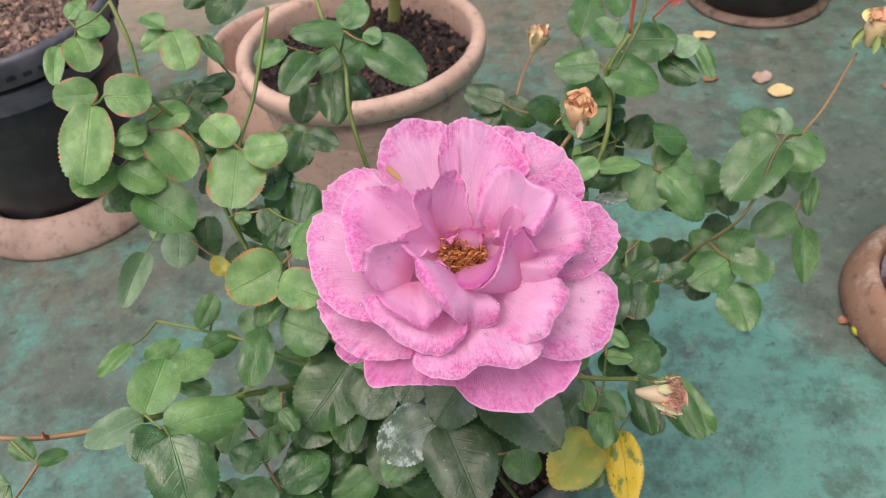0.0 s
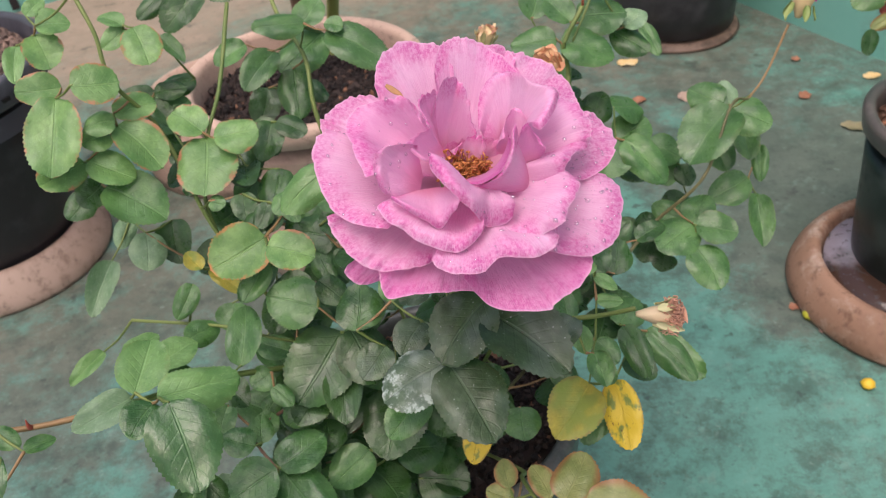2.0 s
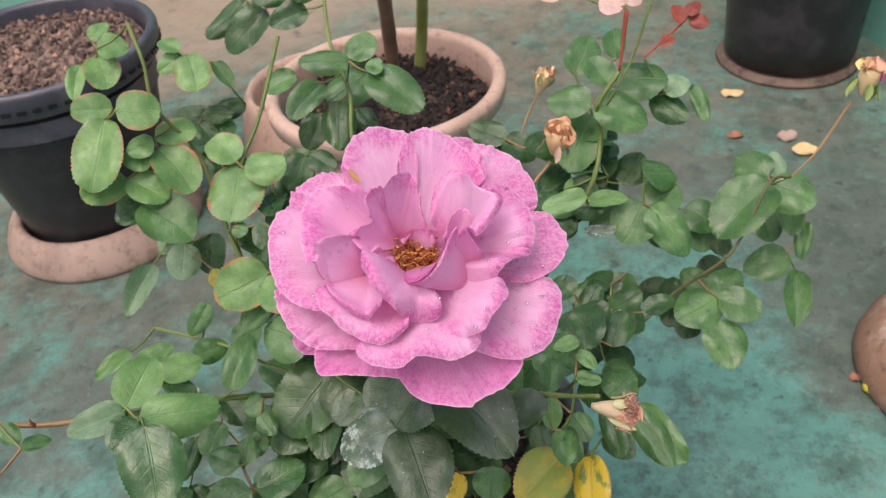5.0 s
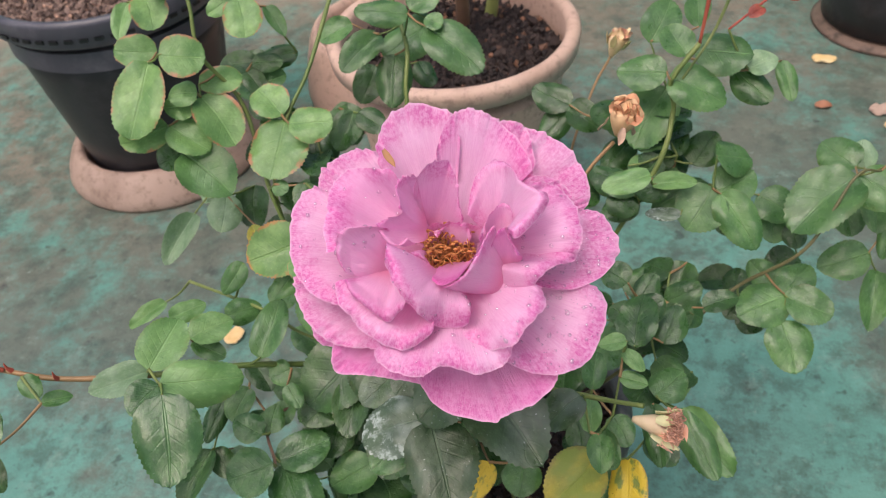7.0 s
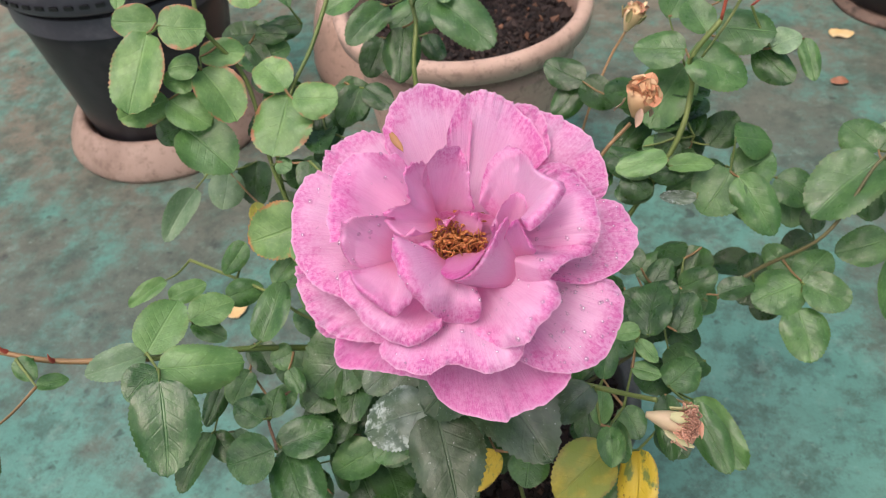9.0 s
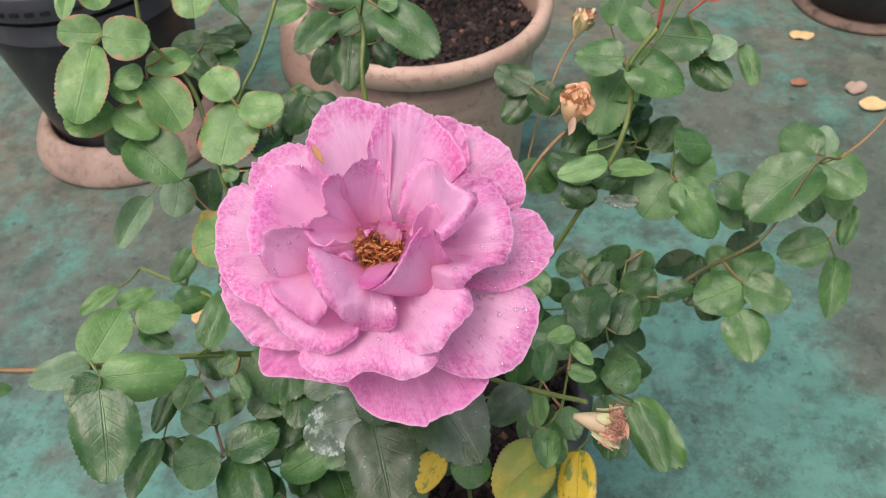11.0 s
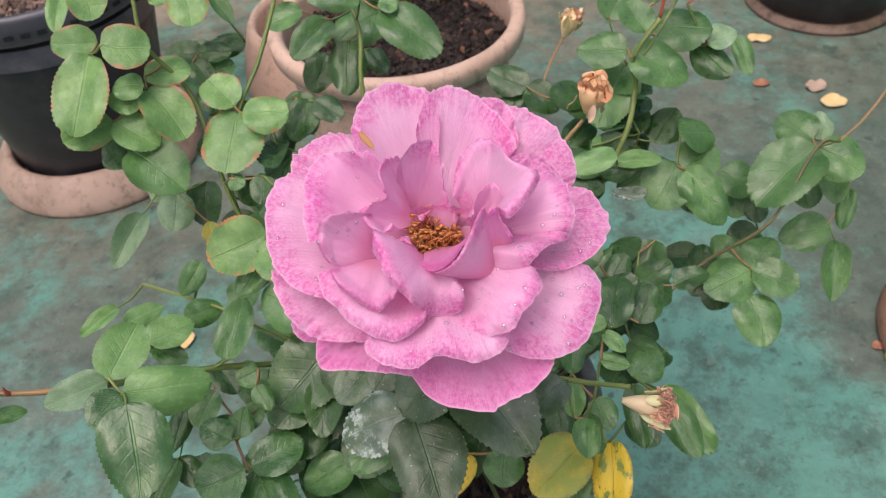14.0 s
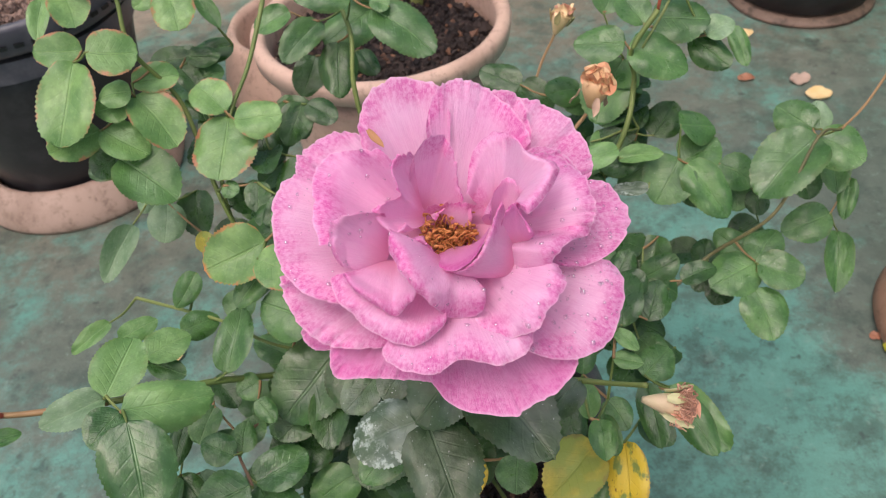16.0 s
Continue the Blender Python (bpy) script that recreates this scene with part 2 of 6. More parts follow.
def petal_material(name, base, rim, mottled, reach=0.72):
    m = Mat(name, 0.5, 0.3)
    uv = m.sep(m.co("UV"))          # u: 0 at the middle to 1 at the sides, v: root to rim
    co, rnd = m.co("Object"), m.rand()
    u, v = uv[0], uv[1]
    w = m.math('MULTIPLY', rnd, 40.0)
    streak = m.nt.nodes.new("ShaderNodeCombineXYZ")
    m.put(streak.inputs[0], m.math('MULTIPLY', u, 30.0))
    m.put(streak.inputs[1], m.math('MULTIPLY', v, 4.0))
    veins = m.noise(1.6, 5, 0.65, streak.outputs[0], w)
    flecks = m.noise(5.0, 4, 0.7, streak.outputs[0], m.math('ADD', w, 3.0))
    blotch = m.noise(85, 3, 0.55, co, w)
    cloud = m.noise(32, 3, 0.5, co, w)
    c = m.mix(m.ramp(veins, 0.35, 0.7), s2l(*[min(255, x + 6) for x in base]), s2l(base[0] - 4, base[1] - 16, base[2] - 6))
    c = m.mix(m.math('MULTIPLY', m.ramp(cloud, 0.4, 0.7), 0.45), c, s2l(base[0] - 6, base[1] - 30, base[2] - 12))
    out = m.math('MAXIMUM', v, m.math('MULTIPLY', u, 0.86))
    band = m.ramp(m.math('ADD', out, m.math('MULTIPLY', m.math('SUBTRACT', blotch, 0.5), 0.8)), reach, 1.0)
    cells = m.ramp(m.noise(900, 3, 0.6, co, w), 0.4, 0.62)
    grain = m.ramp(m.noise(1500, 2, 0.6, co, w), 0.38, 0.62)
    speckle = m.math('ADD', m.math('MULTIPLY', cells, 0.55), m.math('MULTIPLY', m.ramp(flecks, 0.42, 0.62), 0.45))
    c = m.mix(m.math('MULTIPLY', m.math('MULTIPLY', band, m.math('ADD', speckle, 0.14)), mottled), c, s2l(*rim))
    c = m.mix(m.math('MULTIPLY', m.math('MULTIPLY', grain, m.ramp(blotch, 0.35, 0.7)), 0.08), c, s2l(*rim))
    c = m.mix(m.math('MULTIPLY', m.ramp(m.math('MAXIMUM', v, m.math('MULTIPLY', u, 0.985)), 0.978, 0.996), 0.45), c, s2l(244, 214, 232))
    c = m.mix(m.ramp(v, 0.4, 0.05), c, s2l(226, 150, 184))
    m.colour(c)
    h = m.math('ADD', m.math('MULTIPLY', m.noise(170, 5, 0.6, co, w), 0.8), m.math('MULTIPLY', veins, 0.5))
    m.bump(m.math('ADD', h, m.math('MULTIPLY', m.noise(650, 3, 0.6, co, w), 0.25)), 0.6, 0.0014)
    m.translucent(0.3, s2l(246, 170, 212))
    return m.m


def stem_material(name, a, b):
    m = Mat(name, 0.5, 0.4)
    co = m.co("Object")
    c = m.mix(m.ramp(m.noise(25, 4, 0.6, co), 0.3, 0.7), s2l(*a), s2l(*b))
    m.colour(c)
    m.bump(m.noise(300, 3, 0.6, co), 0.3, 0.001)
    return m.m


M_FLOOR, M_WALL = floor_material(), wall_material()
M_SOIL = soil_material("damp_soil", (26, 22, 23), (66, 54, 50), (128, 92, 72))
M_DRYSOIL = soil_material("dry_gritty_soil", (66, 54, 50), (146, 122, 110), (176, 140, 118))
M_BROWNSOIL = soil_material("brown_soil", (52, 38, 32), (112, 82, 66), (168, 118, 90))
M_BOWL = clay_material("beige_clay", s2l(186, 154, 138), s2l(206, 176, 160), s2l(156, 126, 110), 0.4)
M_SAUCER = clay_material("stained_saucer", s2l(158, 132, 118), s2l(184, 160, 147), s2l(112, 90, 78), 0.7)
M_WETSAUCER = clay_material("wet_stained_saucer", s2l(124, 90, 72), s2l(160, 126, 106), s2l(188, 170, 158), 0.85)
M_DIRTY = clay_material("dirty_clay", s2l(98, 80, 70), s2l(128, 106, 94), s2l(44, 40, 36), 0.9)
M_RUST = clay_material("wet_terracotta", s2l(176, 144, 130), s2l(196, 166, 150), s2l(150, 130, 116), 0.4)
M_MUD = clay_material("wet_saucer_floor", s2l(84, 60, 48), s2l(110, 80, 64), s2l(50, 40, 34), 0.5, 0.25)
M_BLACK = plastic_material("black_plastic", s2l(38, 37, 40), s2l(66, 63, 66))
# black plastic with the sky's bluish sheen put into its base colour
M_SHEENRIM = plastic_material("sky_sheen_black_rim", s2l(70, 69, 77), s2l(104, 101, 108))
M_SLOT = plastic_material("slot_shadow_plastic", s2l(24, 24, 25), s2l(34, 33, 34))
M_GREENBLACK = plastic_material("dark_green_plastic", s2l(24, 33, 31), s2l(62, 70, 66))
M_GREYRIM = plastic_material("dusty_grey_rim", s2l(70, 70, 68), s2l(128, 124, 118))
M_DUSTRIM = plastic_material("dusty_brown_rim", s2l(86, 79, 76), s2l(130, 118, 112))
M_STEM = stem_material("green_cane", (90, 108, 54), (122, 132, 74))
M_SCAR = stem_material("withered_scar", (150, 104, 70), (176, 132, 92))
M_OLIVE = stem_material("olive_cane", (80, 80, 50), (108, 102, 68))
M_STALK = stem_material("reddish_stalk", (126, 100, 66), (156, 122, 86))
M_OLD = stem_material("brown_cane", (96, 70, 58), (128, 100, 80))
M_RED = stem_material("red_shoot", (150, 62, 52), (180, 92, 72))
M_SEPAL = stem_material("sepal", (128, 136, 84), (176, 158, 118))
M_STAMEN = stem_material("stamens", (172, 108, 58), (226, 170, 108))
def dew_material():
    """Clear drops: mostly see-through, with a sharp gloss of the sky."""
    m = Mat("dew", 0.04, 0.5)
    clear = m.nt.nodes.new("ShaderNodeBsdfTransparent")
    clear.inputs[0].default_value = (0.97, 0.95, 0.97, 1)
    shine = m.nt.nodes.new("ShaderNodeBsdfGlossy")
    shine.inputs["Roughness"].default_value = 0.08
    mixed = m.nt.nodes.new("ShaderNodeMixShader")
    mixed.inputs[0].default_value = 0.3
    m.nt.links.new(clear.outputs[0], mixed.inputs[1])
    m.nt.links.new(shine.outputs[0], mixed.inputs[2])
    m.nt.links.new(mixed.outputs[0], m.nt.nodes["Material Output"].inputs[0])
    return m.m


M_DEW = dew_material()
M_LEAF = {k: leaf_material(k) for k in LEAF}
M_PETAL = petal_material("petal_pink", (236, 190, 220), (204, 48, 152), 0.9, 0.68)
M_PETAL_DEEP = petal_material("petal_deep", (232, 166, 208), (206, 62, 156), 0.8, 0.66)
M_PETAL_VIVID = petal_material("petal_vivid", (230, 164, 208), (198, 36, 150), 1.0, 0.62)


# ---- building helpers ----
def part(name, bm, material, parent=None, label="", smooth=True):
    """Links a bmesh in world coordinates as one mesh object, under parent if there is one."""
    me = bpy.data.meshes.new(name)
    bm.to_mesh(me)
    bm.free()
    me.materials.append(material)
    if smooth:
        me.shade_smooth()
    ob = new(name, me)
    if parent is not None:
        ob.parent = parent
        ob.matrix_parent_inverse = parent.matrix_basis.inverted()
    return tagged(ob, label)


def thing(name, at, label, category, group="", kind=""):
    ob = new(name)
    ob.empty_display_size = 0.02
    ob.matrix_basis = Matrix.Translation(at)
    return tagged(ob, label, category, group, kind)


def lathe(profile, at=(0, 0, 0), steps=64, wobble=0.0, seed=0.0, closed=False):
    """A bmesh turned from (radius, height) pairs about the upright axis through at."""
    bm = bmesh.new()
    rings = []
    for r, z in profile:
        ring = []
        for k in range(steps):
            a = 2 * math.pi * k / steps
            f = 1 + wobble * noise.noise((math.cos(a) * 1.5 + seed, math.sin(a) * 1.5, z * 9))
            ring.append(bm.verts.new((at[0] + r * f * math.cos(a), at[1] + r * f * math.sin(a), at[2] + z)))
        rings.append(ring)
    for a, b in zip(rings, rings[1:]):
        for k in range(steps):
            bm.faces.new((a[k], a[(k + 1) % steps], b[(k + 1) % steps], b[k]))
    for ring, flip in ((rings[0], True), (rings[-1], False)):
        bm.faces.new(ring[::-1] if flip else ring)
    return bm


def round_lip(r, z, thick, n=6):
    """Profile points over a rounded lip, from its outer side to its inner side."""
    return [(r + thick * math.cos(math.pi * k / n), z + thick * math.sin(math.pi * k / n)) for k in range(n + 1)]


def smooth_path(points, n=8):
    """Catmull-Rom points through the given ones."""
    p = [Vector(q) for q in points]
    p = [2 * p[0] - p[1]] + p + [2 * p[-1] - p[-2]]
    out = []
    for i in range(1, len(p) - 2):
        for k in range(n):
            t = k / n
            out.append(0.5 * (2 * p[i] + (p[i + 1] - p[i - 1]) * t + (2 * p[i - 1] - 5 * p[i] + 4 * p[i + 1] - p[i + 2]) * t * t
                              + (3 * p[i] - p[i - 1] - 3 * p[i + 1] + p[i + 2]) * t ** 3))
    return out + [p[-2]]


def tube(points, r0, r1, sides=8, bm=None, knots=0.0):
    """A tapered tube along a smooth path."""
    bm = bm or bmesh.new()
    path = smooth_path(points)
    rings = []
    up = Vector((0.3, 0.2, 1)).normalized()
    for i, q in enumerate(path):
        d = (path[min(i + 1, len(path) - 1)] - path[max(i - 1, 0)]).normalized()
        a = d.cross(up).normalized()
        b = d.cross(a)
        r = r0 + (r1 - r0) * i / (len(path) - 1)
        r *= 1 + knots * noise.noise(q * 90)
        rings.append([bm.verts.new(q + r * (math.cos(2 * math.pi * k / sides) * a + math.sin(2 * math.pi * k / sides) * b)) for k in range(sides)])
    for a, b in zip(rings, rings[1:]):
        for k in range(sides):
            bm.faces.new((a[k], a[(k + 1) % sides], b[(k + 1) % sides], b[k]))
    bm.faces.new(rings[0][::-1])
    bm.faces.new(rings[-1])
    return bm


def box(bm, x0, y0, z0, x1, y1, z1, turn=None):
    made = bmesh.ops.create_cube(bm, size=1.0)["verts"]
    for q in made:
        q.co = Vector(((x0 + x1) / 2 + q.co.x * (x1 - x0), (y0 + y1) / 2 + q.co.y * (y1 - y0), (z0 + z1) / 2 + q.co.z * (z1 - z0)))
        if turn is not None:
            q.co = turn @ q.co
    return bm


# ---- the terrace ----
CORNER = Matrix.Translation((0.279, 2.148, 0)) @ Matrix.Rotation(radians(23.9), 4, 'Z')   # the far corner; x along the far wall, y outward

bm = bmesh.new()
bmesh.ops.create_grid(bm, x_segments=60, y_segments=60, size=1.0)
for q in bm.verts:
    p = CORNER @ Vector((-2.28 + 2.4 * q.co.x, -2.6 + 2.7 * q.co.y, 0))
    q.co = (p.x + 0.6, p.y - 0.2, 0.0015 * noise.noise(p * 3))
floor_ob = part("floor", bm, M_FLOOR)
floor_ob.matrix_basis = Matrix.Translation((-0.6, 0.2, 0))
tagged(floor_ob, "worn turquoise painted concrete terrace floor with dark stains", "floor", kind="structure")


def wall(name, x0, y0, x1, y1, label, skirt_side=None):
    bm = bmesh.new()
    box(bm, x0, y0, -0.02, x1, y1, 0.9, CORNER)
    bmesh.ops.bevel(bm, geom=bm.edges[:], offset=0.006, segments=2, affect='EDGES')
    return tagged(part(name, bm, M_WALL, smooth=False), label, "wall", kind="structure")


wall("wall_north", -4.6, 0.0, 0.2, 0.16, "low turquoise painted parapet wall along the terrace")
wall("wall_east", -0.03, -5.2, 0.2, 0.0, "low turquoise painted parapet wall meeting the other in a corner")
wall("wall_south", -4.6, -5.36, 0.2, -5.2, "low turquoise painted parapet wall")
wall("wall_west", -4.76, -5.36, -4.6, 0.16, "low turquoise painted parapet wall")


def ledge(name, x0, y0, x1, y1):
    bm = bmesh.new()
    box(bm, x0, y0, -0.02, x1, y1, 0.085, CORNER)
    bmesh.ops.bevel(bm, geom=bm.edges[:], offset=0.005, segments=2, affect='EDGES')
    return tagged(part(name, bm, M_WALL, smooth=False), "turquoise painted concrete skirting ledge at the wall's foot", "ledge", kind="structure")


ledge("trim", -0.097, -5.2, -0.03, 0.0)
bm = bmesh.new()
box(bm, -1.14, -0.004, 0.006, -1.125, 0.02, 0.052, CORNER)
tagged(part("drain_slot", bm, M_BLACK, smooth=False), "narrow dark drain slot at the wall's foot", "drain", kind="structure")
# solid strip added in place of the dark groove above the ledge
bm = bmesh.new()
box(bm, -0.088, -5.0, 0.082, -0.0265, -0.02, 0.096, CORNER)
tagged(part("groove_strip", bm, M_BLACK, smooth=False), "dark strip standing in for the groove along the ledge top", "strip", kind="structure")


# ---- pots ----
def saucer(name, c, r, h, material, label, inside=None):
    """A saucer with a broad rounded rim; its floor is a part of its own."""
    s = thing(name, (c[0], c[1], 0), label, "saucer")
    k = h / 0.04
    prof = [(r - 0.028, 0.0), (r - 0.002, 0.001), (r, 0.006 * k), (r - 0.003, 0.016 * k), (r - 0.009, 0.027 * k), (r - 0.016, 0.036 * k), (r - 0.022, 0.040 * k), (r - 0.027, 0.040 * k),
            (r - 0.030, 0.036 * k), (r - 0.034, 0.012)]
    bm = lathe(prof, (c[0], c[1], 0), 96, 0.012, c[0])
    bmesh.ops.delete(bm, geom=[f for f in bm.faces if len(f.verts) > 4], context='FACES_ONLY')
    part("rim", bm, material, s)
    part("dish", lathe([(r - 0.029, 0.0), (r - 0.033, 0.0115), (r * 0.3, 0.011), (0.004, 0.0112)], (c[0], c[1], 0), 64), inside or material, s, "damp brown saucer floor")
    return s


def plant_pot(name, c, r, h, base, material, label, lip=0.006, rim_h=0.03, rim_out=0.006, foot=0.0, rim_mat=None):
    s = thing(name, (c[0], c[1], foot), label, "plant pot")
    wall_r = lambda z: base + (r - rim_out - base) * (z / h)
    prof = [(base * 0.92, 0), (base, 0.004)] + [(wall_r(h * k / 6), h * k / 6) for k in range(1, 5)] + [(wall_r(h - rim_h - 0.004), h - rim_h - 0.004)]
    prof += [(wall_r(h * 0.8) - 0.004, h * 0.8 - 0.02), (0.01, h * 0.8 - 0.022)]
    part("body", lathe(prof, (c[0], c[1], foot), 72, 0.006, c[1]), material, s)
    rp = [(r - rim_out - 0.002, h - rim_h - 0.006), (r - 0.002, h - rim_h)] + round_lip(r - lip, h - lip, lip) + [(r - 2 * lip - 0.001, h - rim_h), (r - 2 * lip - 0.002, h * 0.8 - 0.015)]
    bm = lathe(rp, (c[0], c[1], foot), 72, 0.006, c[1])
    bmesh.ops.delete(bm, geom=[f for f in bm.faces if len(f.verts) > 4], context='FACES_ONLY')
    part("rim", bm, rim_mat or material, s)
    return s


def soil_bed(c, r, z, label, seed, clods=900, size=0.006, material=None):
    rng = random.Random(seed)
    bm = lathe([(r, z - 0.012), (r, z), (r * 0.6, z + 0.004), (0.004, z + 0.006)], (c[0], c[1], 0), 40, 0.02, seed)
    for _ in range(clods):
        a, d = rng.uniform(0, 2 * math.pi), r * 0.98 * math.sqrt(rng.random())
        s = size * rng.uniform(0.35, 1.0) * (1.6 if rng.random() < 0.08 else 1)
        at = Vector((c[0] + d * math.cos(a), c[1] + d * math.sin(a), z + 0.004 + rng.uniform(-0.002, 0.004)))
        turn = Euler([rng.uniform(0, 6) for _ in range(3)]).to_matrix()
        vs = [bm.verts.new(at + turn @ (Vector(q) * s * rng.uniform(0.6, 1.2))) for q in ((1, 0, 0), (-1, 0, 0), (0, 1, 0), (0, -1, 0), (0, 0, 0.8), (0, 0, -0.8))]
        for i, j, k in ((0, 2, 4), (2, 1, 4), (1, 3, 4), (3, 0, 4), (2, 0, 5), (1, 2, 5), (3, 1, 5), (0, 3, 5)):
            bm.faces.new((vs[i], vs[j], vs[k]))
    return tagged(part("potting_soil", bm, material or M_SOIL, smooth=False), label, "soil", kind="stuff")


plant_pot("rose_pot", (-0.035, 0.368), 0.101, 0.169, 0.075, M_GREENBLACK, "round black plastic pot that holds the flowering rose", rim_mat=M_GREYRIM)
soil_bed((-0.035, 0.368), 0.088, 0.148, "dark crumbly damp potting soil in the rose's pot", 3, 2200, 0.0042)

plant_pot("bowl_planter", (-0.1255, 0.797), 0.131, 0.224, 0.092, M_BOWL, "round beige clay bowl planter with a rolled rim", lip=0.008, rim_h=0.022, rim_out=0.012)
soil_bed((-0.1255, 0.797), 0.109, 0.192, "dark potting soil in the beige bowl planter", 5, 2400, 0.0055)

black_pot = plant_pot("black_pot", (-0.537, 0.855), 0.1385, 0.25, 0.088, M_BLACK, "tall black plastic pot with a wide rim standing in a saucer", rim_h=0.028, foot=0.012, rim_mat=M_SHEENRIM)
bm = bmesh.new()
# solid boxes whose dark colour stands for the shade inside the slots
for k in range(54):      # a row of narrow slots round the lower edge of the rim
    box(bm, 0.1345, -0.0045, 0.2395, 0.1391, 0.0045, 0.2435, Matrix.Translation((-0.537, 0.855, 0)) @ Matrix.Rotation(2 * math.pi * k / 54, 4, 'Z'))
part("slot_row", bm, M_SLOT, black_pot, "row of narrow dark slots under the rim", smooth=False)
soil_bed((-0.537, 0.855), 0.12, 0.24, "grey-brown gritty potting soil in the tall black pot", 7, 2600, 0.0055, M_DRYSOIL)
saucer("clay_saucer", (-0.537, 0.855), 0.127, 0.045, M_SAUCER, "beige clay saucer under the tall black pot")

plant_pot("dark_green_pot", (0.483, 0.583), 0.0965, 0.18, 0.076, M_GREENBLACK, "dark green plastic pot standing in a wet saucer", rim_h=0.02, foot=0.012, rim_mat=M_DUSTRIM)
soil_bed((0.483, 0.583), 0.083, 0.17, "brown gritty potting soil in the dark green pot", 9, 1800, 0.005, M_BROWNSOIL)
saucer("stained_saucer", (0.466, 0.566), 0.1285, 0.042, M_WETSAUCER, "wide stained clay saucer with standing water", M_MUD)


def water_material():
    m = Mat("murky_sky_water", 0.06, 0.6)
    co = m.co("Object")
    # the sky's lilac reflection is put into the water's base colour
    c = m.mix(m.noise(30, 4, 0.6, co), s2l(142, 136, 150), s2l(172, 166, 180))
    # silt shows where the saucer is shallow
    silt = m.ramp(m.math('ADD', m.sep(co)[1], m.math('MULTIPLY', m.noise(40, 4, 0.6, co), 0.05)), 0.645, 0.6)
    c = m.mix(silt, c, s2l(66, 48, 40))
    fleck = m.ramp(m.noise(150, 4, 0.65, co), 0.57, 0.63)
    m.colour(m.mix(fleck, c, s2l(40, 36, 38)))
    m.rough(m.ramp(fleck, 0, 1, 0.05, 0.6))
    return m.m


bm = lathe([(0.0955, 0.028), (0.096, 0.0305), (0.06, 0.0305), (0.004, 0.0305)], (0.466, 0.566, 0), 72)
tagged(part("saucer_water", bm, water_material()), "murky rainwater with dark flecks in the saucer", "water", kind="stuff")

plant_pot("far_black_pot", (0.4255, 1.233), 0.118, 0.3, 0.095, M_BLACK, "tall black plastic pot by the wall ledge", rim_h=0.03, foot=0.012)
soil_bed((0.4255, 1.233), 0.1, 0.28, "dark soil in the far black pot", 11, 500, 0.007)
saucer("far_saucer", (0.4255, 1.233), 0.106, 0.013, M_DIRTY, "dirty clay saucer under the far black pot")

saucer("terracotta_dish", (-0.262, 1.035), 0.125, 0.1, M_RUST, "wide terracotta dish standing behind the bowl planter")


# ---- the rose bush ----
BASE = (-0.035, 0.368, 0.15)
bush = thing("rose_bush", BASE, "potted rose bush with one open pink bloom and spent buds", "rose bush")


def leaf_mesh(name, seed, fold, droop, curl, teeth=0.012, taper=0.5):
    """A rose leaflet one unit long and one wide, root at the origin, along +y, face up."""
    rng = random.Random(seed)
    nv, nu = 36, 5
    bend = rng.uniform(-0.05, 0.05)
    at = 0.46 / (0.46 + taper)
    widest = at ** 0.46 * (1 - at) ** taper
    me = bpy.data.meshes.new(name)
    verts, faces, uvs = [], [], []
    for i in range(nv + 1):
        v = i / nv
        w = 0.5 * v ** 0.46 * (1 - v) ** taper / widest
        w = max(w, 0.012)
        for j in range(-nu, nu + 1):
            u = abs(j) / nu
            tooth = teeth * ((i % 2) * 2 - 1) * rng.uniform(0.5, 1.3) * (1 if u == 1 and 2 < i < nv - 1 else 0)
            x = math.copysign(1, j) * u * (w + tooth) if j else 0.0
            y = v - 0.02 * u + (0.012 if u == 1 and i % 2 else 0)
            x += bend * math.sin(math.pi * v) + math.copysign(0.035, j) * u * noise.noise((v * 3.1, seed * 2.7, math.copysign(1.7, j)))
            z = fold * u * w * 2 * 0.5 - droop * v * v + curl * u ** 3 * math.sin(math.pi * v)
            z += 0.005 * u * math.sin((v - 0.3 * u) * 46) + 0.06 * noise.noise((x * 2.4 + seed, y * 3, seed * 0.7)) * (0.3 + u)
            verts.append((x, y, z))
            uvs.append((u, v))
    cols = 2 * nu + 1
    for i in range(nv):
        for j in range(cols - 1):
            faces.append((i * cols + j, i * cols + j + 1, (i + 1) * cols + j + 1, (i + 1) * cols + j))
    me.from_pydata(verts, [], faces)
    layer = me.uv_layers.new(name="UVMap")
    for loop in me.loops:
        layer.data[loop.index].uv = uvs[loop.vertex_index]
    me.shade_smooth()
    return me


LEAF_MESHES = {}
LEAF_COUNT = [0]
ROOTS = []      # leaf roots of the bush
NODES = []      # places along its canes


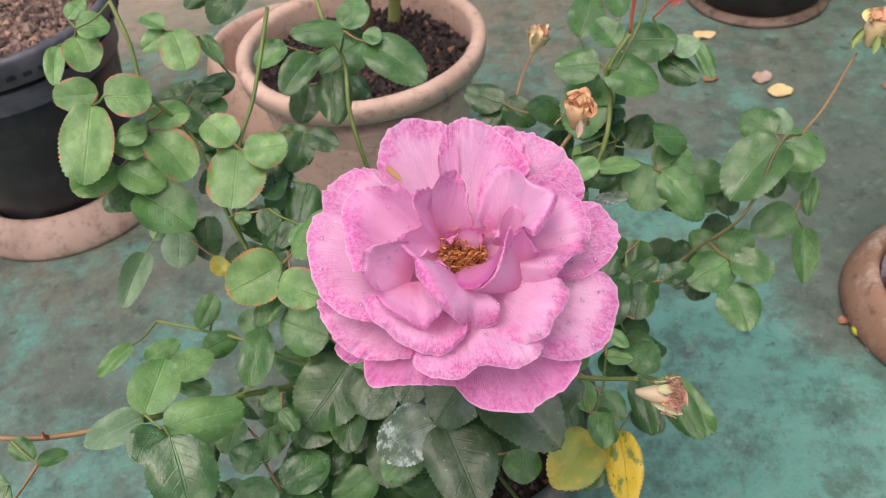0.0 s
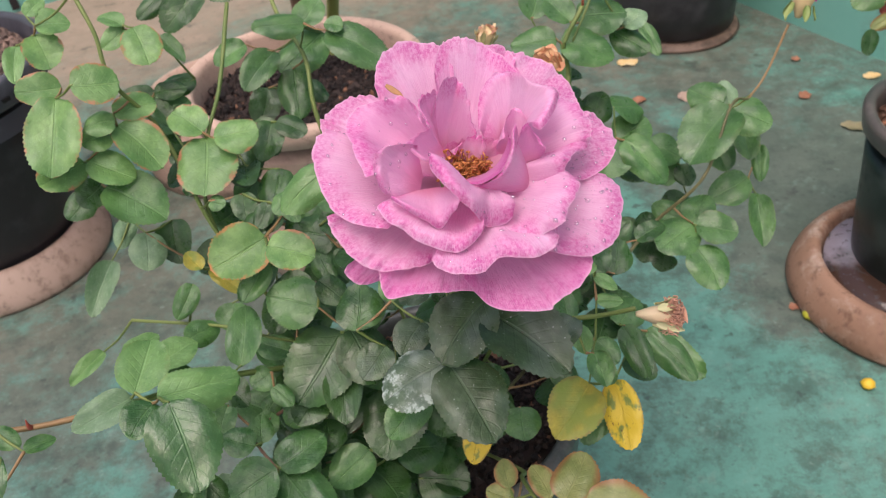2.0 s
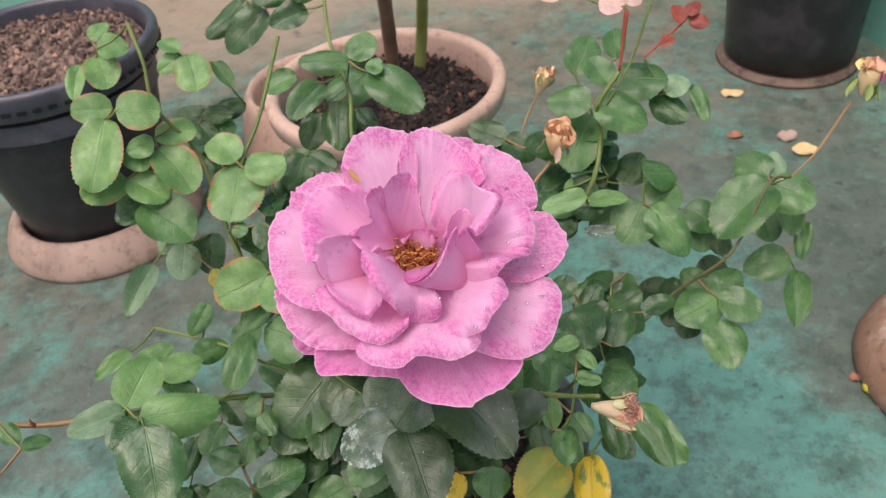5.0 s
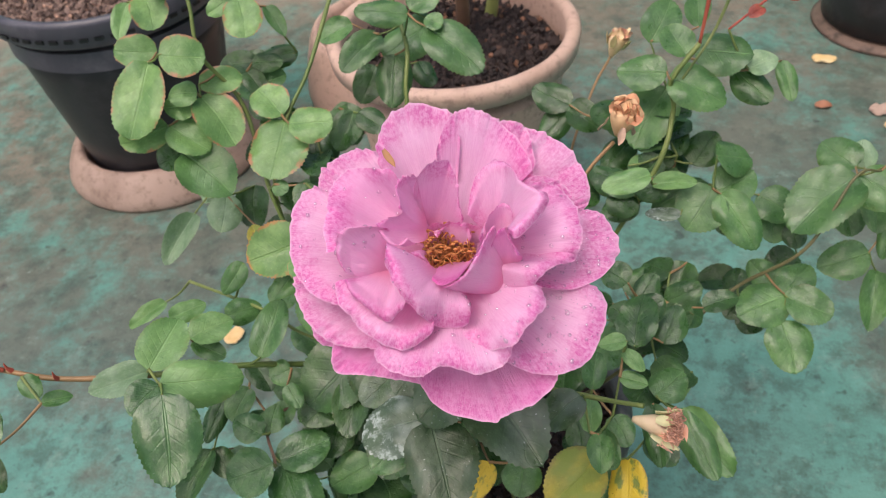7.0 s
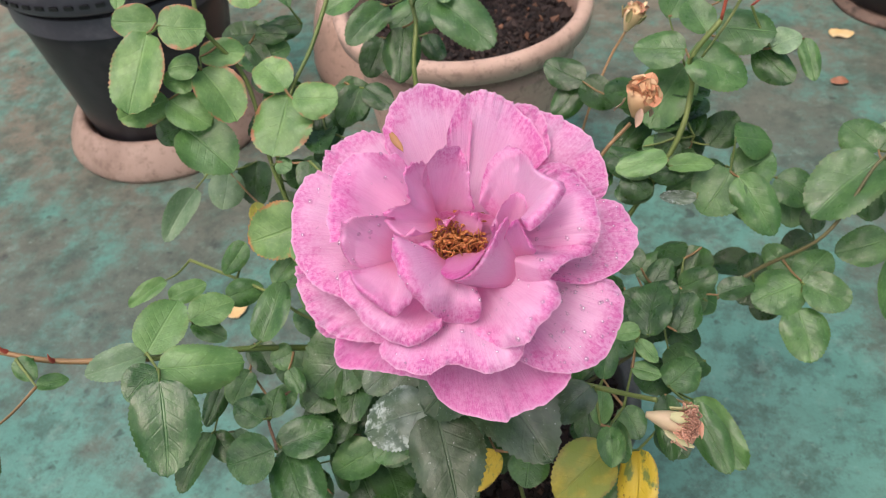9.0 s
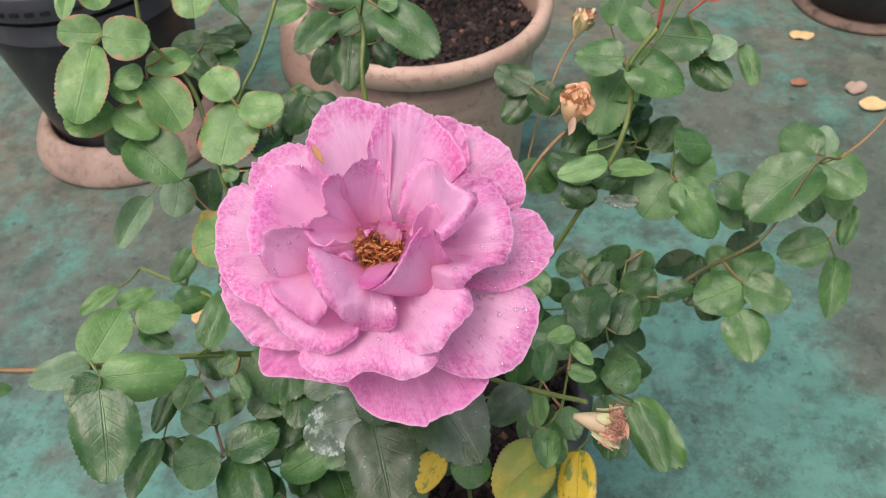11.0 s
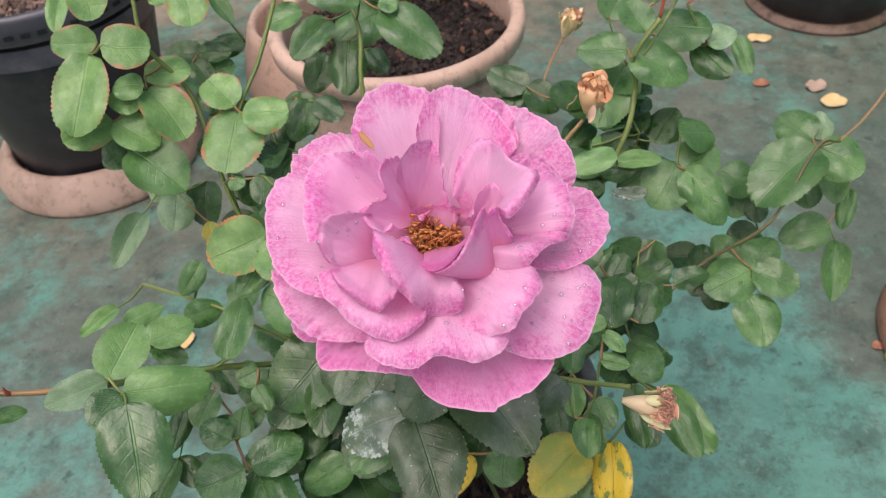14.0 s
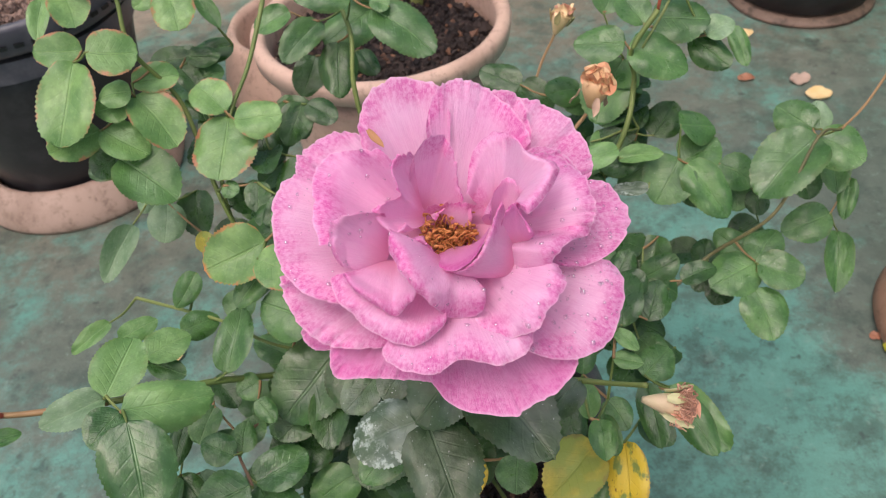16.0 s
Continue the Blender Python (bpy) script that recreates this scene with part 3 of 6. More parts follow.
def leaflet(kind, root, tip, width, face, owner=None):
    """One leaflet from its root to its tip, of that width, its upper side towards face."""
    n = LEAF_COUNT[0]
    LEAF_COUNT[0] += 1
    variant = n % 7
    if (kind, variant) not in LEAF_MESHES:
        rng = random.Random(variant * 7 + len(kind))
        me = leaf_mesh("leaflet", variant + 1, rng.uniform(0.06, 0.34), rng.uniform(-0.02, 0.2), rng.uniform(-0.2, 0.02),
                       taper=0.46 if kind == "brown" else rng.uniform(0.54, 0.64))
        me.materials.append(M_LEAF[kind])
        LEAF_MESHES[kind, variant] = me
    y = Vector(tip) - Vector(root)
    length = y.length
    y.normalize()
    z = Vector(face)
    x = y.cross(z).normalized()
    z = x.cross(y)
    m = Matrix((x * width * 1.12, y * length, z * length)).transposed().to_4x4()
    ob = new("leaflet", LEAF_MESHES[kind, variant])
    owner = owner or bush
    if owner is bush:
        ROOTS.append(Vector(root))
    ob.parent = owner
    ob.matrix_parent_inverse = owner.matrix_basis.inverted()
    ob.matrix_basis = Matrix.Translation(root) @ m
    return ob


def cane(points, r0, r1, material=None, name="cane", owner=None, label=""):
    if owner is None:
        NODES.extend(smooth_path(points, 5))
    return part(name, tube(points, r0 * 0.85, r1 * 0.46, 8, None, 0.12), material or M_STEM, owner or bush, label)


cane([(-0.32, 0.235, 0.352), (-0.245, 0.231, 0.345), (-0.211, 0.232, 0.341), (-0.171, 0.241, 0.338)], 0.0014, 0.0032, M_STALK, "cane", None, "reddish thorny cane")
cane([(-0.171, 0.241, 0.338), (-0.124, 0.272, 0.315), (-0.07, 0.325, 0.25), (-0.04, 0.366, 0.15)], 0.0018, 0.0035)
cane([(-0.196, 0.33, 0.311), (-0.141, 0.307, 0.317), (-0.111, 0.292, 0.316), (-0.07, 0.31, 0.28)], 0.0011, 0.0016)
cane([(-0.191, 0.412, 0.467), (-0.183, 0.399, 0.449), (-0.18, 0.39, 0.425), (-0.165, 0.393, 0.391), (-0.145, 0.361, 0.344), (-0.12, 0.35, 0.29), (-0.05, 0.368, 0.15)], 0.0013, 0.0028)
cane([(-0.124, 0.463, 0.431), (-0.132, 0.418, 0.401), (-0.141, 0.391, 0.383), (-0.147, 0.369, 0.353), (-0.135, 0.35, 0.315)], 0.0015, 0.0022)
cane([(-0.112, 0.559, 0.443), (-0.108, 0.53, 0.422), (-0.101, 0.499, 0.406), (-0.086, 0.466, 0.388), (-0.083, 0.441, 0.355), (-0.06, 0.41, 0.26), (-0.03, 0.375, 0.15)], 0.0015, 0.0032)
cane([(0.083, 0.435, 0.411), (0.07, 0.427, 0.392), (0.073, 0.429, 0.371), (0.064, 0.41, 0.34), (0.02, 0.39, 0.25), (-0.02, 0.37, 0.15)], 0.0016, 0.0036)
cane([(0.106, 0.474, 0.445), (0.092, 0.449, 0.413), (0.076, 0.43, 0.392)], 0.0012, 0.0015)
cane([(0.239, 0.488, 0.353), (0.212, 0.455, 0.337), (0.19, 0.429, 0.336)], 0.0010, 0.0016, M_STALK, "stalk", None, "reddish flower stalk")
cane([(0.19, 0.429, 0.336), (0.174, 0.418, 0.339), (0.151, 0.393, 0.306), (0.119, 0.393, 0.273), (0.082, 0.372, 0.247), (0.0, 0.365, 0.15)], 0.0009, 0.003, M_OLIVE)
cane([(0.059, 0.236, 0.355), (0.045, 0.245, 0.345), (0.026, 0.255, 0.335), (0.0, 0.29, 0.29), (-0.02, 0.36, 0.15)], 0.0013, 0.003)
cane([(0.041, 0.353, 0.404), (0.03, 0.342, 0.395), (0.02, 0.335, 0.375), (0.005, 0.35, 0.3)], 0.0012, 0.002, M_STALK, "stalk", None, "reddish flower stalk")
cane([(0.036, 0.561, 0.328), (0.024, 0.545, 0.307), (0.01, 0.5, 0.27), (0.0, 0.4, 0.2)], 0.0011, 0.002, M_STALK, "stalk", None, "reddish flower stalk")
cane([(0.016, 0.186, 0.29), (0.006, 0.193, 0.283), (0.001, 0.216, 0.272), (0.004, 0.245, 0.24), (-0.02, 0.33, 0.16)], 0.001, 0.0026)
cane([(-0.012, 0.225, 0.43), (-0.016, 0.25, 0.38), (-0.03, 0.31, 0.27), (-0.035, 0.36, 0.15)], 0.0028, 0.004)
cane([(-0.116, 0.231, 0.286), (-0.128, 0.259, 0.285), (-0.1, 0.29, 0.27), (-0.06, 0.33, 0.22)], 0.0009, 0.002, M_OLD)
cane([(0.086, 0.438, 0.447), (0.083, 0.435, 0.411)], 0.0016, 0.0018, M_RED, "shoot", None, "red young shoot")
cane([(0.134, 0.485, 0.426), (0.123, 0.47, 0.423), (0.099, 0.452, 0.41)], 0.0012, 0.0014, M_RED, "shoot", None, "red young shoot")

# leaves on the tall cane with scorched edges
leaflet('brown', (-0.209, 0.396, 0.423), (-0.230, 0.388, 0.429), 0.017, (0.41, -0.58, 0.70))
leaflet('brown', (-0.197, 0.378, 0.432), (-0.174, 0.384, 0.429), 0.022, (0.25, -0.53, 0.81))
leaflet('brown', (-0.210, 0.386, 0.422), (-0.214, 0.349, 0.399), 0.026, (0.16, -0.52, 0.84))
leaflet('brown', (-0.205, 0.376, 0.388), (-0.223, 0.354, 0.390), 0.018, (0.54, -0.39, 0.75))
leaflet('brown', (-0.185, 0.388, 0.408), (-0.163, 0.397, 0.408), 0.015, (0.26, -0.57, 0.78))
leaflet('fresh', (-0.182, 0.378, 0.409), (-0.197, 0.373, 0.411), 0.014, (0.27, -0.45, 0.85))
leaflet('fresh', (-0.187, 0.381, 0.400), (-0.202, 0.373, 0.402), 0.015, (0.36, -0.46, 0.81))
leaflet('brown', (-0.183, 0.382, 0.404), (-0.161, 0.366, 0.385), 0.023, (0.40, -0.42, 0.81))
leaflet('fresh', (-0.201, 0.372, 0.391), (-0.177, 0.365, 0.382), 0.019, (0.24, -0.36, 0.90))
leaflet('mid', (-0.194, 0.365, 0.377), (-0.164, 0.351, 0.363), 0.028, (0.23, -0.42, 0.88))
leaflet('dark', (-0.200, 0.375, 0.373), (-0.212, 0.364, 0.370), 0.018, (0.21, -0.43, 0.88))
leaflet('brown', (-0.142, 0.390, 0.388), (-0.158, 0.401, 0.399), 0.020, (0.27, -0.45, 0.85))
leaflet('brown', (-0.135, 0.382, 0.388), (-0.111, 0.384, 0.391), 0.020, (-0.03, -0.46, 0.89))
leaflet('brown', (-0.141, 0.390, 0.384), (-0.143, 0.357, 0.369), 0.030, (0.09, -0.43, 0.90))
leaflet('brown', (-0.224, 0.426, 0.442), (-0.217, 0.412, 0.428), 0.019, (0.27, -0.57, 0.77))
leaflet('fresh', (-0.235, 0.424, 0.438), (-0.234, 0.402, 0.428), 0.010, (0.33, -0.37, 0.87))
leaflet('mid', (-0.167, 0.457, 0.419), (-0.153, 0.444, 0.408), 0.009, (0.27, -0.46, 0.85))
leaflet('dark', (-0.178, 0.449, 0.386), (-0.201, 0.443, 0.388), 0.016, (0.18, -0.45, 0.88))
leaflet('dark', (-0.154, 0.458, 0.388), (-0.177, 0.449, 0.388), 0.014, (0.21, -0.55, 0.81))
leaflet('mid', (-0.172, 0.431, 0.381), (-0.156, 0.439, 0.385), 0.015, (0.03, -0.45, 0.89))
leaflet('dark', (-0.121, 0.425, 0.370), (-0.107, 0.406, 0.358), 0.020, (0.05, -0.52, 0.85))
leaflet('dark', (-0.131, 0.407, 0.365), (-0.122, 0.391, 0.350), 0.018, (0.25, -0.61, 0.75))
leaflet('pale', (-0.221, 0.395, 0.306), (-0.230, 0.359, 0.295), 0.015, (0.41, -0.36, 0.84))
leaflet('pale', (-0.195, 0.396, 0.322), (-0.194, 0.374, 0.311), 0.020, (0.23, -0.41, 0.88))
leaflet('orange', (-0.107, 0.307, 0.371), (-0.134, 0.293, 0.368), 0.026, (0.20, -0.55, 0.81))
leaflet('brown', (-0.101, 0.279, 0.387), (-0.080, 0.271, 0.384), 0.018, (-0.04, -0.42, 0.91))
leaflet('fresh', (-0.067, 0.284, 0.420), (-0.090, 0.271, 0.411), 0.016, (0.00, -0.57, 0.82))
leaflet('yellow', (-0.157, 0.354, 0.321), (-0.166, 0.364, 0.327), 0.010, (0.18, -0.41, 0.89))
leaflet('yellow', (-0.154, 0.360, 0.316), (-0.137, 0.348, 0.305), 0.010, (0.14, -0.55, 0.82))
leaflet('mid', (-0.127, 0.267, 0.326), (-0.124, 0.297, 0.340), 0.016, (0.04, -0.41, 0.91))
leaflet('mid', (-0.107, 0.312, 0.350), (-0.127, 0.297, 0.342), 0.014, (0.03, -0.50, 0.87))
leaflet('mid', (-0.155, 0.325, 0.334), (-0.165, 0.310, 0.324), 0.012, (0.19, -0.61, 0.77))
leaflet('dark', (-0.104, 0.380, 0.364), (-0.109, 0.353, 0.352), 0.019, (0.06, -0.43, 0.90))
leaflet('dark', (-0.131, 0.406, 0.369), (-0.124, 0.383, 0.353), 0.018, (0.10, -0.56, 0.82))
leaflet('fresh', (-0.224, 0.426, 0.453), (-0.216, 0.437, 0.458), 0.009, (0.28, -0.54, 0.79))
leaflet('fresh', (-0.220, 0.423, 0.448), (-0.203, 0.428, 0.446), 0.015, (0.27, -0.54, 0.80))
leaflet('fresh', (-0.181, 0.443, 0.434), (-0.195, 0.450, 0.440), 0.011, (0.25, -0.33, 0.91))
leaflet('fresh', (-0.182, 0.445, 0.431), (-0.194, 0.434, 0.426), 0.011, (0.32, -0.65, 0.68))
leaflet('brown', (-0.175, 0.440, 0.433), (-0.168, 0.423, 0.417), 0.021, (0.20, -0.63, 0.75))
# leaves over the bowl
leaflet('mid', (-0.082, 0.463, 0.412), (-0.113, 0.456, 0.417), 0.016, (0.26, -0.55, 0.79))
leaflet('mid', (-0.088, 0.494, 0.398), (-0.073, 0.508, 0.409), 0.018, (0.02, -0.63, 0.78))
leaflet('mid', (-0.075, 0.501, 0.388), (-0.104, 0.472, 0.380), 0.026, (0.18, -0.43, 0.88))
leaflet('mid', (-0.068, 0.448, 0.412), (-0.033, 0.429, 0.396), 0.025, (0.12, -0.49, 0.86))
leaflet('mid', (-0.105, 0.476, 0.391), (-0.125, 0.450, 0.381), 0.018, (0.23, -0.50, 0.83))
leaflet('mid', (-0.122, 0.476, 0.398), (-0.142, 0.465, 0.394), 0.015, (0.13, -0.55, 0.82))
leaflet('dark', (-0.118, 0.500, 0.354), (-0.126, 0.478, 0.340), 0.020, (0.19, -0.57, 0.80))
leaflet('dark', (-0.095, 0.471, 0.380), (-0.094, 0.444, 0.358), 0.021, (0.16, -0.62, 0.77))
leaflet('dark', (-0.094, 0.521, 0.345), (-0.081, 0.506, 0.336), 0.014, (0.16, -0.38, 0.91))
leaflet('dark', (-0.107, 0.411, 0.377), (-0.115, 0.392, 0.363), 0.017, (0.10, -0.64, 0.76))
leaflet('dark', (-0.104, 0.409, 0.378), (-0.087, 0.402, 0.371), 0.014, (0.18, -0.47, 0.87))
leaflet('mid', (-0.058, 0.446, 0.414), (-0.069, 0.448, 0.417), 0.010, (0.12, -0.56, 0.82))
leaflet('dark', (-0.167, 0.545, 0.422), (-0.196, 0.523, 0.407), 0.016, (0.06, -0.62, 0.79))
leaflet('dark', (-0.152, 0.535, 0.419), (-0.178, 0.511, 0.402), 0.023, (0.12, -0.65, 0.75))
leaflet('dark', (-0.133, 0.535, 0.431), (-0.158, 0.527, 0.429), 0.015, (0.15, -0.57, 0.81))
leaflet('dark', (-0.132, 0.530, 0.432), (-0.111, 0.537, 0.433), 0.016, (0.13, -0.53, 0.84))
leaflet('dark', (-0.121, 0.529, 0.420), (-0.145, 0.515, 0.416), 0.018, (0.25, -0.65, 0.72))
# leaves behind the spent buds
leaflet('mid', (0.068, 0.439, 0.391), (0.040, 0.442, 0.390), 0.020, (-0.08, -0.52, 0.85))
leaflet('mid', (0.059, 0.472, 0.391), (0.070, 0.498, 0.406), 0.020, (0.04, -0.51, 0.86))
leaflet('mid', (0.078, 0.446, 0.397), (0.067, 0.461, 0.409), 0.017, (0.07, -0.59, 0.80))
leaflet('mid', (0.069, 0.431, 0.392), (0.100, 0.420, 0.386), 0.024, (-0.01, -0.51, 0.86))
leaflet('mid', (0.083, 0.450, 0.399), (0.114, 0.447, 0.398), 0.026, (-0.01, -0.42, 0.91))
leaflet('dark', (0.106, 0.452, 0.385), (0.125, 0.434, 0.377), 0.017, (-0.14, -0.51, 0.85))
leaflet('pale', (0.112, 0.446, 0.389), (0.127, 0.451, 0.395), 0.014, (-0.17, -0.53, 0.83))
leaflet('mid', (0.138, 0.494, 0.367), (0.145, 0.472, 0.353), 0.011, (0.00, -0.55, 0.84))
leaflet('mid', (0.070, 0.455, 0.371), (0.053, 0.427, 0.347), 0.028, (-0.11, -0.61, 0.78))
leaflet('mid', (0.087, 0.490, 0.391), (0.086, 0.511, 0.404), 0.014, (-0.17, -0.53, 0.83))
leaflet('dark', (0.079, 0.435, 0.337), (0.082, 0.453, 0.345), 0.010, (-0.05, -0.43, 0.90))
leaflet('dark', (0.088, 0.434, 0.332), (0.101, 0.452, 0.344), 0.020, (-0.07, -0.52, 0.85))
leaflet('dark', (0.078, 0.435, 0.333), (0.060, 0.440, 0.332), 0.012, (-0.22, -0.52, 0.82))
leaflet('fresh', (0.062, 0.393, 0.354), (0.036, 0.384, 0.351), 0.013, (0.04, -0.44, 0.90))
leaflet('fresh', (0.064, 0.403, 0.340), (0.089, 0.404, 0.343), 0.010, (-0.05, -0.51, 0.86))
leaflet('mid', (0.101, 0.412, 0.330), (0.121, 0.422, 0.339), 0.023, (-0.13, -0.48, 0.87))
leaflet('mid', (0.098, 0.409, 0.334), (0.084, 0.388, 0.321), 0.027, (-0.08, -0.50, 0.86))
leaflet('mid', (0.102, 0.403, 0.335), (0.122, 0.377, 0.319), 0.021, (-0.10, -0.58, 0.81))
leaflet('dark', (0.051, 0.406, 0.333), (0.028, 0.420, 0.336), 0.018, (-0.09, -0.37, 0.93))
leaflet('dark', (0.058, 0.403, 0.324), (0.036, 0.402, 0.319), 0.016, (-0.17, -0.45, 0.88))
leaflet('white', (0.081, 0.395, 0.325), (0.061, 0.398, 0.323), 0.008, (-0.16, -0.46, 0.87))
leaflet('dark', (0.012, 0.505, 0.324), (-0.015, 0.518, 0.329), 0.020, (-0.10, -0.54, 0.83))
leaflet('dark', (0.012, 0.494, 0.331), (0.033, 0.482, 0.322), 0.019, (0.02, -0.56, 0.83))
leaflet('dark', (0.010, 0.510, 0.320), (-0.006, 0.489, 0.306), 0.018, (0.10, -0.59, 0.80))
# leaves out over the painted floor
leaflet('mid', (0.184, 0.453, 0.320), (0.166, 0.471, 0.327), 0.024, (-0.15, -0.48, 0.86))
leaflet('pale', (0.190, 0.456, 0.317), (0.189, 0.471, 0.328), 0.014, (-0.16, -0.59, 0.79))
leaflet('mid', (0.177, 0.427, 0.333), (0.142, 0.397, 0.316), 0.033, (-0.18, -0.32, 0.93))
leaflet('mid', (0.184, 0.443, 0.321), (0.208, 0.426, 0.317), 0.026, (-0.18, -0.46, 0.87))
leaflet('mid', (0.199, 0.431, 0.272), (0.169, 0.422, 0.266), 0.022, (-0.05, -0.49, 0.87))
leaflet('mid', (0.205, 0.469, 0.302), (0.202, 0.436, 0.284), 0.018, (-0.19, -0.48, 0.86))
leaflet('mid', (0.207, 0.432, 0.256), (0.202, 0.397, 0.239), 0.016, (-0.04, -0.45, 0.89))
leaflet('mid', (0.211, 0.446, 0.287), (0.205, 0.425, 0.273), 0.011, (-0.25, -0.48, 0.84))
leaflet('mid', (0.145, 0.387, 0.274), (0.118, 0.373, 0.268), 0.026, (-0.04, -0.36, 0.93))
leaflet('mid', (0.146, 0.385, 0.275), (0.171, 0.375, 0.273), 0.021, (-0.09, -0.41, 0.91))
leaflet('mid', (0.145, 0.388, 0.274), (0.160, 0.405, 0.284), 0.020, (-0.09, -0.43, 0.90))
leaflet('mid', (0.143, 0.374, 0.266), (0.151, 0.346, 0.253), 0.024, (-0.04, -0.41, 0.91))
leaflet('dark', (0.128, 0.434, 0.238), (0.099, 0.434, 0.236), 0.018, (-0.04, -0.32, 0.95))
leaflet('dark', (0.121, 0.394, 0.264), (0.120, 0.412, 0.272), 0.015, (-0.11, -0.42, 0.90))
leaflet('dark', (0.057, 0.296, 0.323), (0.060, 0.323, 0.335), 0.019, (-0.19, -0.37, 0.91))
leaflet('dark', (0.072, 0.312, 0.309), (0.079, 0.333, 0.317), 0.016, (-0.14, -0.31, 0.94))
leaflet('dark', (0.053, 0.315, 0.322), (0.071, 0.324, 0.330), 0.016, (-0.12, -0.48, 0.87))
leaflet('dark', (0.106, 0.423, 0.302), (0.124, 0.411, 0.300), 0.019, (-0.18, -0.38, 0.91))
leaflet('mid', (0.131, 0.446, 0.301), (0.152, 0.434, 0.295), 0.023, (0.02, -0.46, 0.89))
leaflet('mid', (0.144, 0.450, 0.290), (0.143, 0.431, 0.275), 0.019, (-0.12, -0.62, 0.78))
leaflet('dark', (0.152, 0.438, 0.286), (0.156, 0.425, 0.277), 0.013, (-0.13, -0.59, 0.80))
leaflet('mid', (0.144, 0.398, 0.267), (0.127, 0.415, 0.276), 0.018, (-0.11, -0.56, 0.82))
leaflet('dark', (0.133, 0.424, 0.246), (0.118, 0.403, 0.234), 0.021, (-0.17, -0.39, 0.90))
leaflet('mid', (0.193, 0.485, 0.274), (0.196, 0.457, 0.262), 0.021, (-0.10, -0.37, 0.92))
leaflet('dark', (0.134, 0.403, 0.239), (0.128, 0.393, 0.232), 0.016, (-0.19, -0.50, 0.84))
leaflet('mid', (0.206, 0.454, 0.286), (0.207, 0.472, 0.295), 0.013, (-0.11, -0.45, 0.89))
leaflet('dark', (0.071, 0.335, 0.309), (0.083, 0.325, 0.306), 0.016, (-0.12, -0.43, 0.90))
leaflet('dark', (0.074, 0.404, 0.340), (0.054, 0.402, 0.335), 0.015, (-0.09, -0.64, 0.77))
leaflet('mid', (0.084, 0.412, 0.331), (0.065, 0.403, 0.322), 0.014, (-0.11, -0.59, 0.80))
# leaves on the low side cane
leaflet('fresh', (-0.167, 0.237, 0.348), (-0.162, 0.266, 0.355), 0.021, (0.27, -0.28, 0.92))
leaflet('fresh', (-0.151, 0.222, 0.358), (-0.118, 0.237, 0.352), 0.020, (0.30, -0.34, 0.89))
leaflet('pale', (-0.171, 0.240, 0.342), (-0.194, 0.224, 0.344), 0.015, (0.30, -0.32, 0.90))
leaflet('wet', (-0.143, 0.211, 0.366), (-0.132, 0.178, 0.347), 0.026, (0.18, -0.45, 0.87))
leaflet('wet', (-0.157, 0.228, 0.349), (-0.165, 0.211, 0.348), 0.016, (0.26, -0.19, 0.95))
leaflet('fresh', (-0.171, 0.279, 0.322), (-0.153, 0.295, 0.323), 0.017, (0.18, -0.26, 0.95))
leaflet('fresh', (-0.192, 0.296, 0.316), (-0.177, 0.311, 0.315), 0.012, (0.29, -0.24, 0.93))
leaflet('fresh', (-0.220, 0.333, 0.288), (-0.236, 0.313, 0.286), 0.010, (0.27, -0.32, 0.91))
leaflet('mid', (-0.172, 0.281, 0.317), (-0.153, 0.277, 0.312), 0.011, (0.19, -0.28, 0.94))
leaflet('mid', (-0.160, 0.299, 0.318), (-0.144, 0.312, 0.316), 0.014, (0.42, -0.39, 0.82))
leaflet('mid', (-0.124, 0.248, 0.289), (-0.124, 0.263, 0.294), 0.012, (0.25, -0.32, 0.91))
leaflet('wet', (-0.116, 0.235, 0.284), (-0.093, 0.251, 0.287), 0.019, (0.08, -0.32, 0.94))
leaflet('wet', (-0.116, 0.229, 0.291), (-0.139, 0.219, 0.287), 0.022, (0.09, -0.55, 0.83))
leaflet('wet', (-0.127, 0.245, 0.291), (-0.142, 0.249, 0.298), 0.015, (0.34, -0.35, 0.87))
leaflet('wet', (-0.115, 0.236, 0.280), (-0.091, 0.202, 0.270), 0.025, (-0.03, -0.32, 0.95))
leaflet('mid', (-0.128, 0.259, 0.280), (-0.121, 0.272, 0.285), 0.013, (-0.01, -0.35, 0.94))
leaflet('mid', (-0.125, 0.274, 0.281), (-0.117, 0.284, 0.285), 0.010, (0.12, -0.41, 0.91))
leaflet('mid', (-0.130, 0.261, 0.276), (-0.145, 0.264, 0.280), 0.012, (0.14, -0.42, 0.90))
leaflet('dark', (-0.160, 0.245, 0.272), (-0.169, 0.214, 0.263), 0.014, (0.13, -0.30, 0.94))
leaflet('dark', (-0.160, 0.247, 0.270), (-0.147, 0.235, 0.263), 0.012, (0.19, -0.29, 0.94))
leaflet('pale', (-0.158, 0.259, 0.253), (-0.140, 0.242, 0.241), 0.014, (0.20, -0.42, 0.89))
leaflet('dark', (-0.159, 0.269, 0.285), (-0.161, 0.244, 0.279), 0.011, (0.26, -0.23, 0.94))
leaflet('mid', (-0.145, 0.273, 0.289), (-0.151, 0.256, 0.285), 0.013, (0.27, -0.35, 0.90))
leaflet('dark', (-0.147, 0.290, 0.293), (-0.133, 0.276, 0.287), 0.015, (0.15, -0.23, 0.96))
leaflet('wet', (-0.199, 0.184, 0.377), (-0.220, 0.171, 0.375), 0.023, (0.22, -0.47, 0.85))
